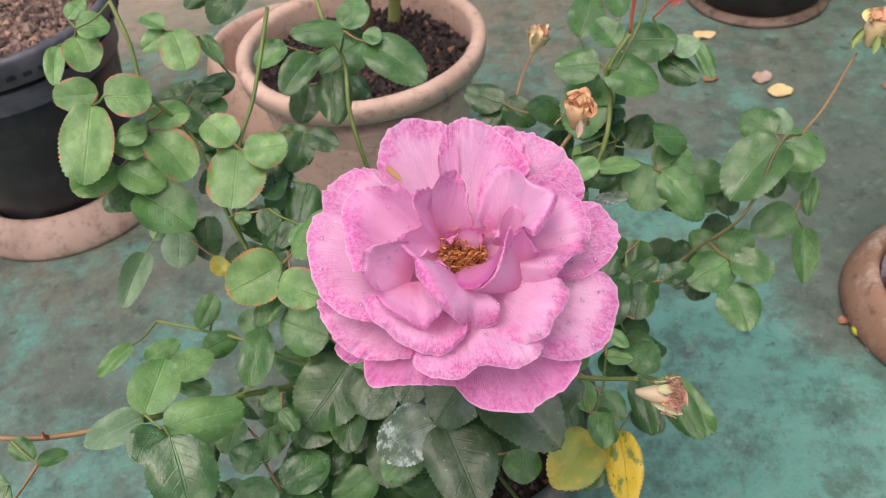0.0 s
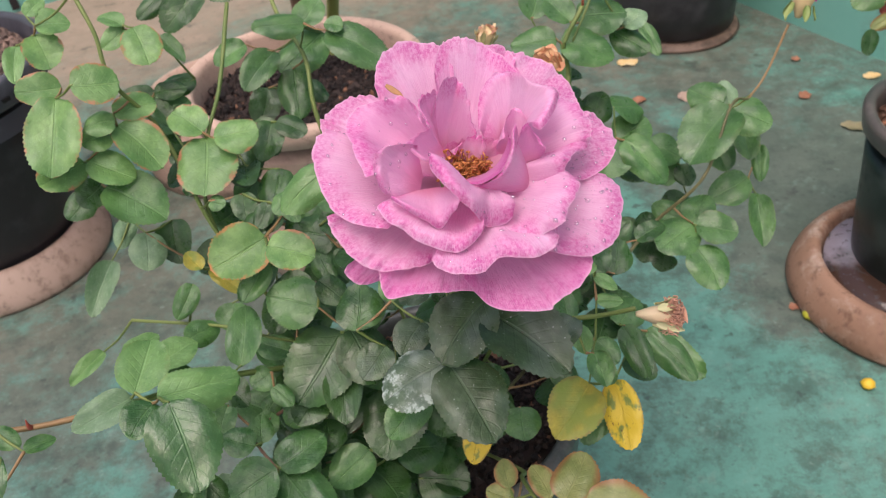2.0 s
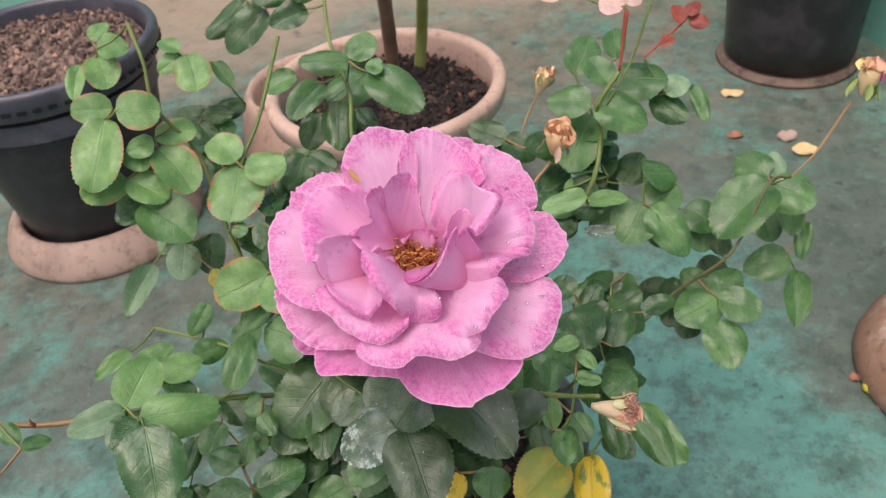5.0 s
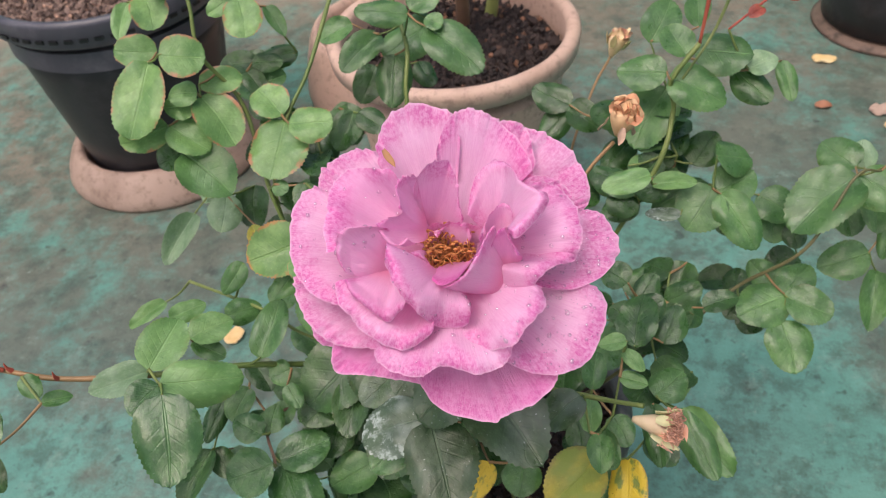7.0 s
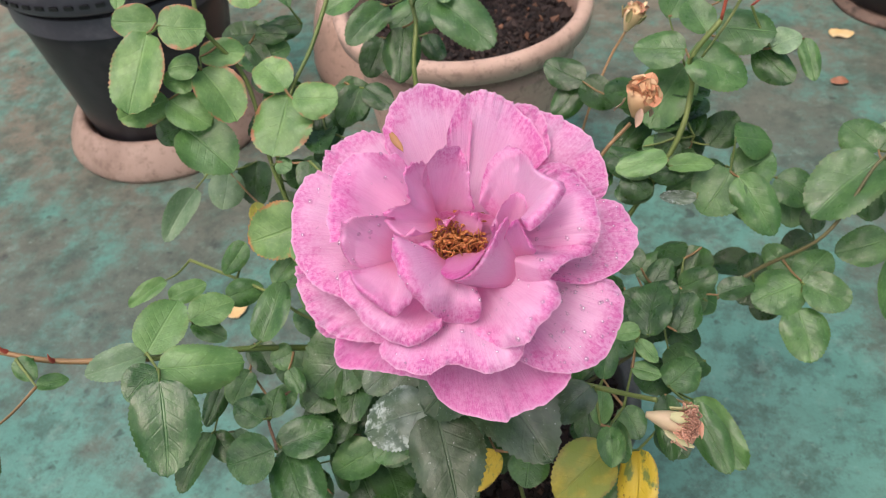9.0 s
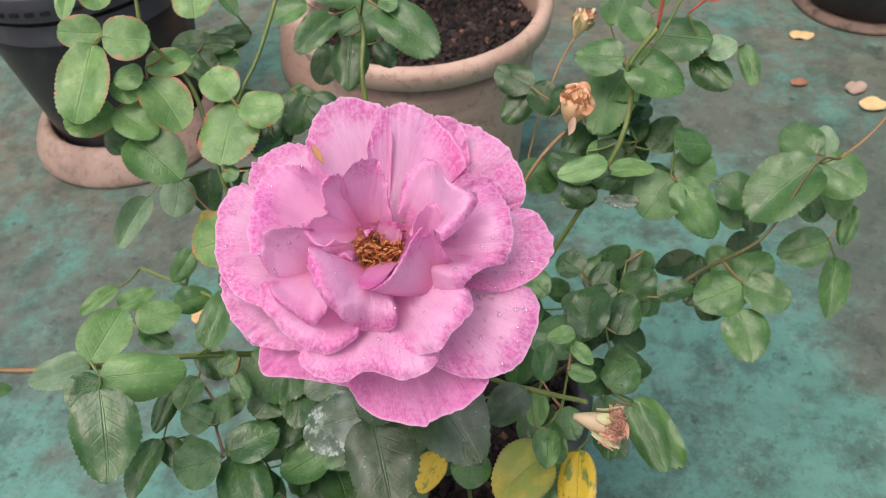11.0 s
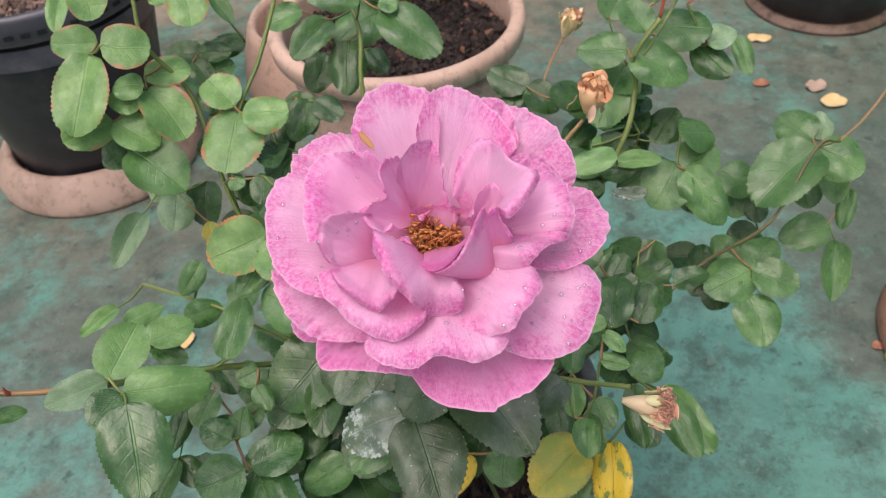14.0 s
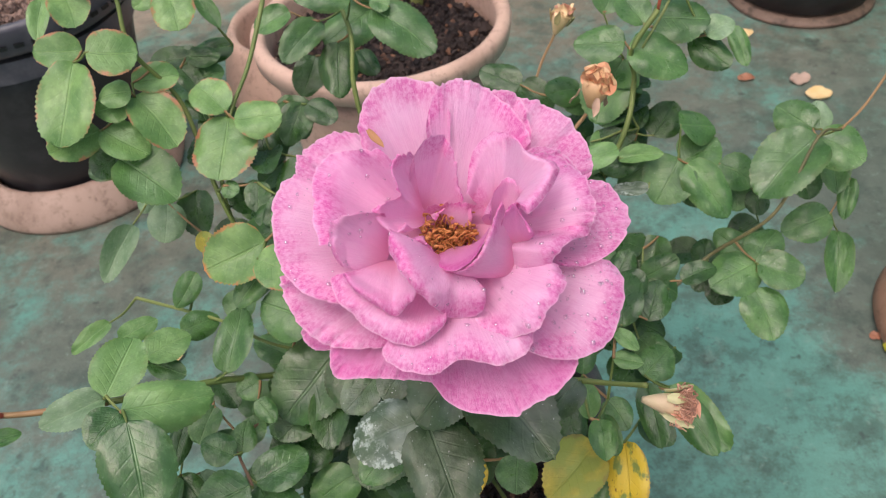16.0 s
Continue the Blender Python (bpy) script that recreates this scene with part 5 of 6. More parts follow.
def petal(*rim, root=-14.0, lift=0.0, curl=0.0, ruffle=1.0, seed=0, deep=False, vivid=False, dew=0, base=None, crest=None):
    """One petal between its root in the heart of the bloom and its rim, which runs through the given corners (mm in the bloom's
    own directions). lift: how far its middle bulges out of the face; curl: the roundness of its lip; crest: a line half way up,
    where the petal turns over."""
    nv, nu = 44, 30
    edge_line = smooth_path(rim, 12)
    fold_line = smooth_path(crest, 12) if crest else None
    mid = edge_line[len(edge_line) // 2]
    away = Vector((mid.x, mid.y, 0)).normalized()
    foot = away * 4.0 + Vector((0, 0, root))
    breadth = 2.0
    if base:
        foot, breadth = Vector(base), 3.5
        away = Vector((mid.x - foot.x, mid.y - foot.y, 0)).normalized()
    across = Vector((-away.y, away.x, 0))
    if (edge_line[-1] - edge_line[0]).dot(across) < 0:
        across = -across

    def along(line, t):
        k = (t + 1) / 2 * (len(line) - 1)
        k0 = min(int(k), len(line) - 2)
        return line[k0].lerp(line[k0 + 1], k - k0)

    me_v, me_f, uvs = [], [], []
    for i in range(nv + 1):
        s = i / nv
        for j in range(-nu, nu + 1):
            t = j / nu
            r = along(edge_line, t)
            q = foot + across * breadth * t
            outward = Vector((r.x - foot.x, r.y - foot.y, 0)).normalized()
            if fold_line:
                c = 2 * along(fold_line, t) - (q + r) / 2
            else:
                c = (q + r) / 2 + Vector((0, 0, lift * 1.6 * (1 - 0.5 * t * t))) + away * lift * 0.5 + (across * t * 4.0 if base else Vector())
            p = q * (1 - s) ** 2 + c * 2 * s * (1 - s) + r * s * s
            body = 4 * s * (1 - s)
            n1 = noise.noise((t * 1.6 + seed * 3.1, s * 1.5, seed))
            n2 = noise.noise((t * 4.2 + seed * 5.7, s * 2.2, seed + 9))
            n3 = noise.noise((t * 10.0 + seed * 1.3, s * 3.0, seed + 4))
            n4 = noise.noise((t * 24.0 + seed * 2.3, s * 6.0, seed + 6))
            n5 = noise.noise((t * 5.0 + seed * 4.1, s * 6.0, seed + 11))
            wave = 1.6 * n1 * body + 1.0 * n2 * s + 0.5 * n5 * s + (1.2 * n2 + 1.5 * n3 + 0.6 * n4) * s ** 6
            notch = max(0.0, noise.noise((t * 7.0 + seed * 9.1, seed, 3.3)) - 0.42) * 3.0
            p += Vector((0, 0, ruffle * wave)) + outward * ((0.8 * n3 + 0.45 * n4) * s ** 8 - notch * s ** 12) * ruffle
            lip = min(1.0, max(0.0, (s - 0.6) / 0.4))
            p += Vector((0, 0, curl * (math.sin(math.pi * lip ** 1.4) - 0.25 * lip ** 6)))
            me_v.append(bloom_place(*p))
            uvs.append((abs(t), s))
    cols = 2 * nu + 1
    for i in range(nv):
        for j in range(cols - 1):
            me_f.append((i * cols + j, i * cols + j + 1, (i + 1) * cols + j + 1, (i + 1) * cols + j))
    me = bpy.data.meshes.new("petal")
    me.from_pydata(me_v, [], me_f)
    layer = me.uv_layers.new(name="UVMap")
    for loop in me.loops:
        layer.data[loop.index].uv = uvs[loop.vertex_index]
    me.shade_smooth()
    me.materials.append(M_PETAL_VIVID if vivid else M_PETAL_DEEP if deep else M_PETAL)
    ob = new("petal", me)
    ob.parent = bloom
    if dew:
        rng = random.Random(seed)
        bm = bmesh.new()
        for _ in range(dew * 2):
            i, j = rng.randrange(int(nv * 0.45), nv - 1), rng.randrange(2, cols - 3)
            a, c, d = (me_v[i * cols + j], me_v[i * cols + j + 1], me_v[(i + 1) * cols + j])
            n = (c - a).cross(d - a).normalized()
            n = n if n.dot(BLOOM_N) > 0 else -n
            p = a + (c - a) * rng.random() + (d - a) * rng.random()
            r = 0.0002 + 0.0008 * rng.random() ** 3
            for q in bmesh.ops.create_icosphere(bm, subdivisions=1, radius=r)["verts"]:
                q.co = p + q.co - 0.45 * q.co.dot(n) * n + n * r * 0.2
        drops = part("dew", bm, M_DEW, None, "clear dew drops")
        drops.parent = bloom
    return ob


petal((-4, -40.8, -2), (-0.5, -46.3, -2), (7.4, -52.3, -2), (22.8, -53.3, -2), (27.8, -50.1, -2), (35.7, -45.3, -3), (41.8, -37.3, -4), (41.7, -31.2, -4), root=-21, lift=1, curl=1, ruffle=0.7, seed=1, deep=True)
petal((-33.2, -35.1, -3), (-30.7, -45.3, -4), (-21.2, -45.2, -3), (-9.9, -44.8, -3), (0.4, -45, -3), root=-21, lift=1, curl=1, ruffle=0.6, seed=2, deep=True)
petal((-37.1, -24.9, -17), (-44.3, -30.4, -18), (-40.5, -35.8, -18), (-34.8, -36, -18), (-29.2, -33.7, -17), root=-24, lift=0, curl=0.6, ruffle=0.6, seed=3, deep=True)
petal((-49.5, -17.1, 1), (-47.6, -23.4, -0), (-41.9, -31.4, -1), (-35.2, -35.7, -1), (-29.2, -37.1, -1), (-18.5, -36.6, 1), (-12.1, -34.3, 3), root=-19, lift=3, curl=1.5, ruffle=0.8, seed=4)
petal((-44.1, 13.7, 2), (-49.5, 14, 3), (-53.6, 6.2, 4), (-52.1, -5, 6), (-48.5, -15.4, 7), (-41.8, -22.1, 8), (-35.5, -24.7, 9), (-29.1, -25.7, 10), root=-17, lift=3, curl=1.5, ruffle=0.8, seed=5, dew=30)
petal((-49.8, 16.7, -8), (-50.9, 24.2, -10), (-47.1, 28.9, -10), (-40.8, 33.9, -10), (-33.2, 33.9, -8), (-26.1, 29.4, -4), root=-21, lift=3, curl=1, ruffle=0.8, seed=6)
petal((16.1, 49.2, -4), (25.2, 47.8, -4), (34.7, 43.3, -4), (41.6, 35.4, -4), (44.4, 28.6, -4), (44, 24.1, -4), (41.1, 19.3, -3), root=-17, lift=1, curl=1, ruffle=0.8, seed=10)
petal((7.6, 45.7, 1), (10.8, 47.9, 2), (18.2, 47.3, 1), (22.3, 42, -0), (24.5, 32.8, -1), (23.8, 26.6, -1), root=-15, lift=-3, curl=0.8, ruffle=0.8, seed=9)
petal((-29.1, 26.5, 0), (-30.6, 33.2, 1), (-29.2, 41.4, 2), (-25, 46.5, 3), (-19.2, 49.2, 3), (-11.5, 48.9, 3), (-5.2, 46.6, 3), (-2, 38.8, 3), root=-16, lift=-2, curl=0.8, ruffle=0.7, seed=7)
petal((-9.2, 32.2, 4), (-8.7, 39, 5), (-5.9, 45.7, 6), (-1.2, 49.1, 6), (4.3, 48.4, 6), (9.9, 46.3, 5), (20, 38.5, 3), (23.9, 31.7, 2), root=-14, lift=-2, curl=1, ruffle=0.8, seed=8)
petal((40.5, 21.2, -3), (45.1, 22.3, -3), (50.6, 20, -3), (55.8, 13, -3), (55.6, 5.9, -2), (51.1, -1.2, -1), (42, -7.1, 1), (31.9, -8.3, 4), root=-16, lift=2, curl=1.2, ruffle=0.7, seed=11, dew=90)
petal((43.1, -6.3, -2), (49.7, -3.7, -2), (54.1, -9, -1), (54.4, -18.3, -1), (50.6, -29.1, -1), (43.1, -34.5, 0), (33.2, -36, 2), (24.3, -34.1, 5), root=-16, lift=4, curl=1.5, ruffle=0.8, seed=12, dew=100)
petal((-16.1, -38.4, 13), (-13.9, -41.9, 14), (-7.1, -44.2, 15), (-0.6, -44.2, 15), (3.2, -41.6, 17), (7.3, -39.7, 18), (16.1, -40.7, 18), (21.8, -38.5, 18), (25.8, -34.2, 16), (26.1, -28.6, 14), root=-12, lift=5, curl=2, ruffle=0.9, seed=13, dew=24)
petal((-32.9, -18.7, 12), (-29.9, -25.4, 16), (-24.5, -29.8, 18), (-19.4, -33.8, 17), (-9.2, -37, 15.5), (-3.3, -34.9, 16), (1.4, -29.2, 17), (-0.8, -24.2, 20), root=-8, lift=5, curl=2.5, ruffle=0.8, seed=14)
petal((-29.5, -15.6, 14), (-32.4, -12.3, 17), (-33.4, -8, 20), (-32.3, -4.5, 23), (-29.2, -2.9, 24), (-23.5, -1.1, 20), (-18.4, -0.2, 17), lift=5, curl=2, ruffle=0.7, seed=17, dew=10, base=(-17, -9, 5))
petal((-28.4, -18.7, 19), (-24.8, -23.4, 22), (-18.5, -27, 20), (-13, -29.2, 17), (-9.8, -26.8, 22), (-7.3, -24.3, 27), (-9.1, -19.9, 26), lift=5, curl=1.5, ruffle=0.5, seed=15, base=(-15, -11, 7))
petal((-35.9, -10.9, 19), (-38.9, -3, 17), (-40.2, 4.3, 14), (-41.7, 10.5, 9), (-41.2, 16.9, 6), (-39, 20.3, 6), (-32.3, 21.7, 9), (-26.4, 20.9, 12), (-21.9, 20.9, 14), (-18.6, 17.3, 14), (-17.2, 12.3, 12), root=-10, lift=1, curl=2, ruffle=0.9, seed=16, dew=10)
petal((5.6, -28.8, 10.5), (7.4, -32.5, 10.5), (16.6, -33.2, 14), (22.5, -32.1, 19), (26.8, -30.1, 21), (29.4, -24.7, 21), (33.5, -19.2, 20), (34, -14.9, 19), (32.1, -10.7, 16), root=-10, lift=4, curl=2.5, ruffle=0.9, seed=24, dew=16)
petal((21, 23.8, 5), (22.9, 28, 4), (28.3, 30.3, 2), (34.4, 28.9, 0), (39.5, 24.5, -1), root=-10, lift=2, curl=2, ruffle=0.6, seed=33)
petal((21.3, 24.9, 8), (26.7, 26.7, 6), (33.5, 26.2, 4), (38.7, 19.8, 9), (42.2, 11.2, 14), (42.7, 5.6, 13), (41, 0.3, 10), root=-10, lift=4, curl=2, ruffle=0.9, seed=22, dew=14)
petal((9.5, -10, 8.5), (16.8, -12.4, 7), (23.2, -12.7, 7), (28.9, -12.1, 14), (31.4, -8.2, 20), (35.8, -3, 16), (41.4, 0.5, 11), (42.3, 5.2, 12), root=-9, lift=5, curl=2.5, ruffle=0.9, seed=23, dew=10)
petal((4.7, 11.8, 5), (4.9, 20.1, 9), (6.5, 25, 11), (10.1, 28.4, 14), (14.1, 28.5, 16), (17.9, 24.6, 20), (20.2, 20.8, 22), (24.7, 19.1, 22), (29.3, 18.2, 21), (30.2, 14.2, 22), (26.9, 6.9, 24), (22.3, 1.4, 25), (20, 3.2, 23), lift=-1, curl=1.5, ruffle=0.6, seed=20, base=(15, 7, -3), crest=((7.7, 10.8, 0.0), (9.9, 14.5, 4.0), (11.4, 17.5, 8.0), (12.8, 20.1, 11.0), (15.5, 19.8, 13.0), (17.5, 18.2, 16.0), (18.7, 16.2, 17.0), (20.1, 14.8, 18.0), (22.7, 13.2, 19.0), (22.9, 12.1, 19.0), (21.4, 9.7, 18.0), (19.2, 6.9, 17.0), (18.1, 6.0, 16.0)))
petal((12.2, 3.2, 14), (12, 7, 16), (13.5, 11.2, 17), (16.2, 14.7, 15), (18.9, 13.7, 14), (20.1, 9.7, 14), (19, 5.3, 13), lift=1, curl=1, ruffle=0.5, seed=28, base=(15, 3, 2))
petal((3.7, 7.7, 4), (3.6, 11, 6), (1.8, 14.6, 10), (1.1, 18.7, 14), (-1.2, 22.5, 17), (-2.9, 25.3, 18), (-6.8, 23, 22), (-10.2, 18, 25), (-11.4, 14.7, 24), lift=-2, curl=1.5, ruffle=1.1, seed=18, base=(-6, 8, -6))
petal((-11, 15.9, 25), (-13.8, 16.4, 24), (-16, 16.6, 22), (-17.8, 13.2, 22), (-15.8, 7.6, 22), (-14.7, 4.4, 22), (-18, 2.9, 21), (-21.1, 1.9, 19), (-21.8, -0.7, 18), (-15.9, -4.8, 15), (-13, -0.7, 12), lift=2, curl=1.5, ruffle=1.1, seed=19, base=(-8, 6, 1))
petal((-15.4, -7.3, 25), (-15.8, -12, 27), (-12.6, -18, 28.5), (-7.8, -23.1, 27.5), (-2.9, -26.4, 24), (0.8, -27.8, 17), (4.3, -27.6, 11), (10.1, -26.3, 13), (12.2, -23.5, 16), (11.3, -19.6, 17), curl=0.6, ruffle=0.8, seed=26, dew=14, base=(1, -8, 2), crest=((-14.2, -6.7, 24.0), (-10.9, -8.3, 25.0), (-8.1, -12.1, 25.0), (-4.8, -15.8, 24.0), (-2.2, -17.3, 22.0), (0.5, -17.6, 20.0), (3.0, -16.8, 18.0), (6.0, -16.5, 17.0), (8.7, -17.1, 17.0), (10.7, -18.6, 17.0)))
petal((-3.7, -12.2, 12), (-0.6, -15, 19), (2.9, -16.6, 25), (7.2, -13.8, 27), (10, -8.6, 27.5), (11.5, -3.4, 26), (11.5, 2.5, 22), lift=1, curl=0.8, ruffle=0.6, seed=27, vivid=True, base=(5, -3, -1))
petal((-0.8, -15.2, 18), (3.1, -16.8, 24.5), (7.4, -14.1, 26.5), (10.3, -8.8, 27), (12, -3.2, 25.5), (13.2, 2, 22), (14.7, 5.7, 20), lift=4, curl=1, ruffle=0.5, seed=29, base=(21, -9, 6))
petal((15.1, -2.1, 18), (15.8, 1.9, 21), (16.8, 3.7, 23), (18.2, 4.3, 23), (20.2, 1.2, 22), (23, -3, 20), lift=1, curl=0.8, ruffle=0.5, seed=21, vivid=True, base=(20, -4, 9))
petal((-11.1, -6.5, 12), (-7.3, -6.6, 12), (-4.3, -7.3, 11), (-3.5, -9.8, 8), (-4.5, -11.6, 6), lift=2, curl=1, ruffle=0.7, seed=25, base=(-8, -6, 2))
petal((-12, 2, -3), (-7, 7, 2), (2, 9, 3), (12, 9, 2), (16, 5, -2), root=-10, lift=-2, curl=0, ruffle=1.2, seed=30)
petal((-4, 3, 3), (-2, 6, 5), (1, 8, 7), (5, 8, 7), (7, 6, 4), root=-4, lift=1, curl=0, ruffle=0.8, seed=31, base=(-1, 4, -2))


# stamens
rng = random.Random(5)
bm = bmesh.new()
for k in range(150):
    a, d = rng.uniform(0, 2 * math.pi), 7.8 * math.sqrt(rng.random())
    x, y = d * math.cos(a), d * math.sin(a)
    lean = rng.uniform(-4.5, 4.5), rng.uniform(-4.5, 4.5)
    top = rng.uniform(-4, 3)
    tube([bloom_place(x * 0.5, y * 0.5, -13), bloom_place(x * 0.9 - lean[0] * 0.3, y * 0.9 - lean[1] * 0.3, -6), bloom_place(x + lean[0] * 0.4, y + lean[1] * 0.4, top), bloom_place(x + lean[0], y + lean[1], top + rng.uniform(-2.5, 0.5))], 0.00024, 0.0002, 5, bm)
    c = bloom_place(x + lean[0], y + lean[1], top + rng.uniform(-2, 0.5))
    got = bmesh.ops.create_icosphere(bm, subdivisions=1, radius=0.0006)["verts"]
    for q in got:
        q.co = c + Vector((q.co.x * 1.6, q.co.y, q.co.z))
part("torn_scrap", flake(bmesh.new(), bloom_place(-27, 30, 5), bloom_place(-21, 23, 8) - bloom_place(-27, 30, 5), BLOOM_N, 0.0095, 0.0024, 0.05, 5), M_SCAR, bloom, "brown withered tear in the petal")
part("stamen_tuft", bm, M_STAMEN, bloom, "tangle of orange-brown dried stamens")

# ---- spent buds ----
def spent_bud(at, axis, size, tuft, colours, sepal_bend=-0.5, label="", brush=0, sepals=5, seed=1, plump=1.0, spread=0.7):
    """A faded bud: a swollen calyx, its sepals, and a tuft of withered petals or dry filaments."""
    rng = random.Random(seed)
    ax = Vector(axis).normalized()
    side = ax.orthogonal().normalized()
    turn = Matrix((side, ax.cross(side), ax)).transposed()
    bm = bmesh.new()
    rings = []
    for i in range(9):
        v = i / 8
        r = size * plump * (0.06 + 0.25 * math.sin(math.pi * min(1, 0.62 * v ** 1.15 + 0.02)) ** 0.9)
        rings.append([bm.verts.new(Vector(at) + turn @ Vector((r * math.cos(k * math.pi / 6), r * math.sin(k * math.pi / 6), size * (v * 0.75 - 0.1)))) for k in range(12)])
    for a, c in zip(rings, rings[1:]):
        for k in range(12):
            bm.faces.new((a[k], a[(k + 1) % 12], c[(k + 1) % 12], c[k]))
    bm.faces.new(rings[0][::-1])
    bm.faces.new(rings[-1])
    bud = part("spent_bud", bm, colours[0], bush, label)
    for k in range(sepals):
        a = 2 * math.pi * k / sepals + rng.uniform(-0.3, 0.3)
        out = turn @ Vector((math.cos(a), math.sin(a), 0))
        f = flake(bmesh.new(), Vector(at) + out * size * 0.3 * plump + ax * size * 0.3, ax * (1 if sepal_bend > -0.3 else -0.9) + out * (0.32 if sepal_bend > -0.3 else 0.35), out, size * rng.uniform(0.36, 0.62), size * 0.22, rng.uniform(-0.2, 0.1), seed + k)
        part("sepal", f, colours[1], bud)
    for k in range(tuft):
        a, d = rng.uniform(0, 6.28), rng.random() ** 0.5
        out = turn @ Vector((math.cos(a), math.sin(a), 0))
        f = flake(bmesh.new(), Vector(at) + out * size * 0.26 * plump * d + ax * size * rng.uniform(0.42, 0.68), ax + out * rng.uniform(-0.2, spread), out, size * rng.uniform(0.28, 0.46), size * rng.uniform(0.34, 0.6), rng.uniform(-0.9, 0.3), seed + 20 + k)
        part("withered_petal", f, colours[3] if k % 2 else colours[2], bud)
    if brush:
        bm = bmesh.new()
        for k in range(brush):
            a, d = rng.uniform(0, 6.28), rng.random() ** 0.5
            out = turn @ Vector((math.cos(a), math.sin(a), 0))
            p = Vector(at) + out * size * 0.34 * plump * d + ax * size * rng.uniform(0.5, 0.66)
            tip = p + (ax * rng.uniform(0.08, 0.24) * (1.2 - 0.5 * d) + out * rng.uniform(-0.1, 0.22)) * size
            tube([p, (p + tip) / 2 + Vector((rng.uniform(-1, 1), rng.uniform(-1, 1), rng.uniform(-1, 1))) * size * 0.16, tip], size * 0.008, size * 0.016, 5, bm)
        part("filament_tuft", bm, M_FILAMENT, bud, "brush of dry pinkish brown filaments")
    return bud


M_PALEBUD = stem_material("faded_petals", (200, 160, 116), (222, 186, 148))
M_HIP = stem_material("green_tan_hip", (158, 160, 116), (206, 176, 148))
M_PEACHBUD = stem_material("peach_petals", (204, 146, 122), (218, 170, 146))
M_CREAMBUD = stem_material("cream_bud_petals", (222, 194, 120), (234, 214, 164))
M_PEACH = stem_material("pale_peach_petals", (220, 152, 138), (230, 176, 160))
M_ORANGEBUD = stem_material("browned_petals", (196, 130, 94), (216, 164, 128))
M_MAGENTA = stem_material("magenta_petal", (188, 84, 150), (210, 120, 176))
M_FILAMENT = stem_material("dry_filaments", (110, 62, 46), (222, 172, 148))
M_LEMONBUD = stem_material("lemon_green_petals", (204, 180, 128), (226, 196, 160))
M_GREENSEPAL = stem_material("green_sepals", (110, 130, 66), (160, 168, 104))
M_SEPALPALE = stem_material("pale_green_sepals", (150, 160, 104), (198, 190, 150))
M_BLUSHPETAL = stem_material("blush_petal_bases", (212, 164, 144), (226, 188, 168))
M_BLUSHSEPAL = stem_material("blushed_sepals", (178, 148, 128), (196, 166, 144))

spent_bud((0.043, 0.351, 0.411), (0.25, 0.25, 1), 0.017, 34, (M_PALEBUD, M_BLUSHSEPAL, M_PALEBUD, M_ORANGEBUD), -0.5, "shrivelled cream and orange rose bud", seed=11, plump=1.25, spread=0.12, sepals=3)
spent_bud((0.056, 0.2195, 0.3675), (1, -0.05, -0.22), 0.0205, 12, (M_HIP, M_SEPALPALE, M_PEACHBUD, M_BLUSHPETAL), 0.0, "bare rose hip with dry stamens left", brush=300, seed=12, plump=0.68, spread=0.12, sepals=5)
spent_bud((0.037, 0.562, 0.33), (0.35, 0.2, 1), 0.02, 14, (M_LEMONBUD, M_SEPAL, M_LEMONBUD, M_PEACHBUD), 0.0, "small faded yellow and pink rose bud", seed=13, plump=0.95, spread=0.0)
spent_bud((0.243, 0.484, 0.362), (0.3, 0.2, 1), 0.024, 18, (M_LEMONBUD, M_GREENSEPAL, M_CREAMBUD, M_PEACHBUD), -0.5, "faded rose bud with one magenta petal and drooping sepals", seed=14, plump=0.95, spread=0.05)
part("magenta_petal", flake(bmesh.new(), (0.251, 0.483, 0.371), (0.45, 0.1, 0.9), (0.8, -0.5, 0.2), 0.0095, 0.009, -0.35, 3), M_MAGENTA, bush, "bright magenta petal tip")

# thorns on the side cane
for x, y, z, dx, dz in ((-0.214, 0.231, 0.342, 0.1, 1), (-0.237, 0.231, 0.345, -0.2, 1), (-0.228, 0.231, 0.343, 0.2, -1), (-0.19, 0.236, 0.34, 0.1, 1), (-0.241, 0.23, 0.346, -0.3, 1)):
    part("thorn", tube([(x, y, z), (x + dx * 0.003, y - 0.001, z + dz * 0.003), (x + dx * 0.005, y - 0.001, z + dz * 0.0065)], 0.0014, 0.0002, 6), M_RED, bush, "red thorn")

# ---- the shrub in the bowl planter ----
M_GREENSTEM = stem_material("yellow_green_stem", (122, 134, 66), (150, 156, 92))
shrub = thing("potted_rose_shrub", (-0.13, 0.85, 0.18), "woody rose shrub with bare stems and a peach blossom", "rose shrub")
cane([(-0.16, 1.0, 0.62), (-0.122, 0.86, 0.42), (-0.117, 0.815, 0.34), (-0.12, 0.83, 0.26), (-0.125, 0.85, 0.18)], 0.0085, 0.0165, M_OLD, "stem", shrub)
cane([(-0.03, 0.95, 0.6), (-0.06, 0.84, 0.42), (-0.075, 0.82, 0.33), (-0.088, 0.86, 0.25), (-0.1, 0.875, 0.18)], 0.0078, 0.015, M_GREENSTEM, "stem", shrub)
rng = random.Random(8)
for k in range(6):
    a = k * 1.05 + rng.uniform(-0.2, 0.2)
    out = Vector((math.cos(a), math.sin(a) * 0.7, -0.35))
    f = flake(bmesh.new(), (-0.14, 0.755, 0.372), out, (0, -0.3, 1), 0.04, 0.048, -0.25, 40 + k)
    part("petal", f, M_PEACH, shrub, "faded peach petal")
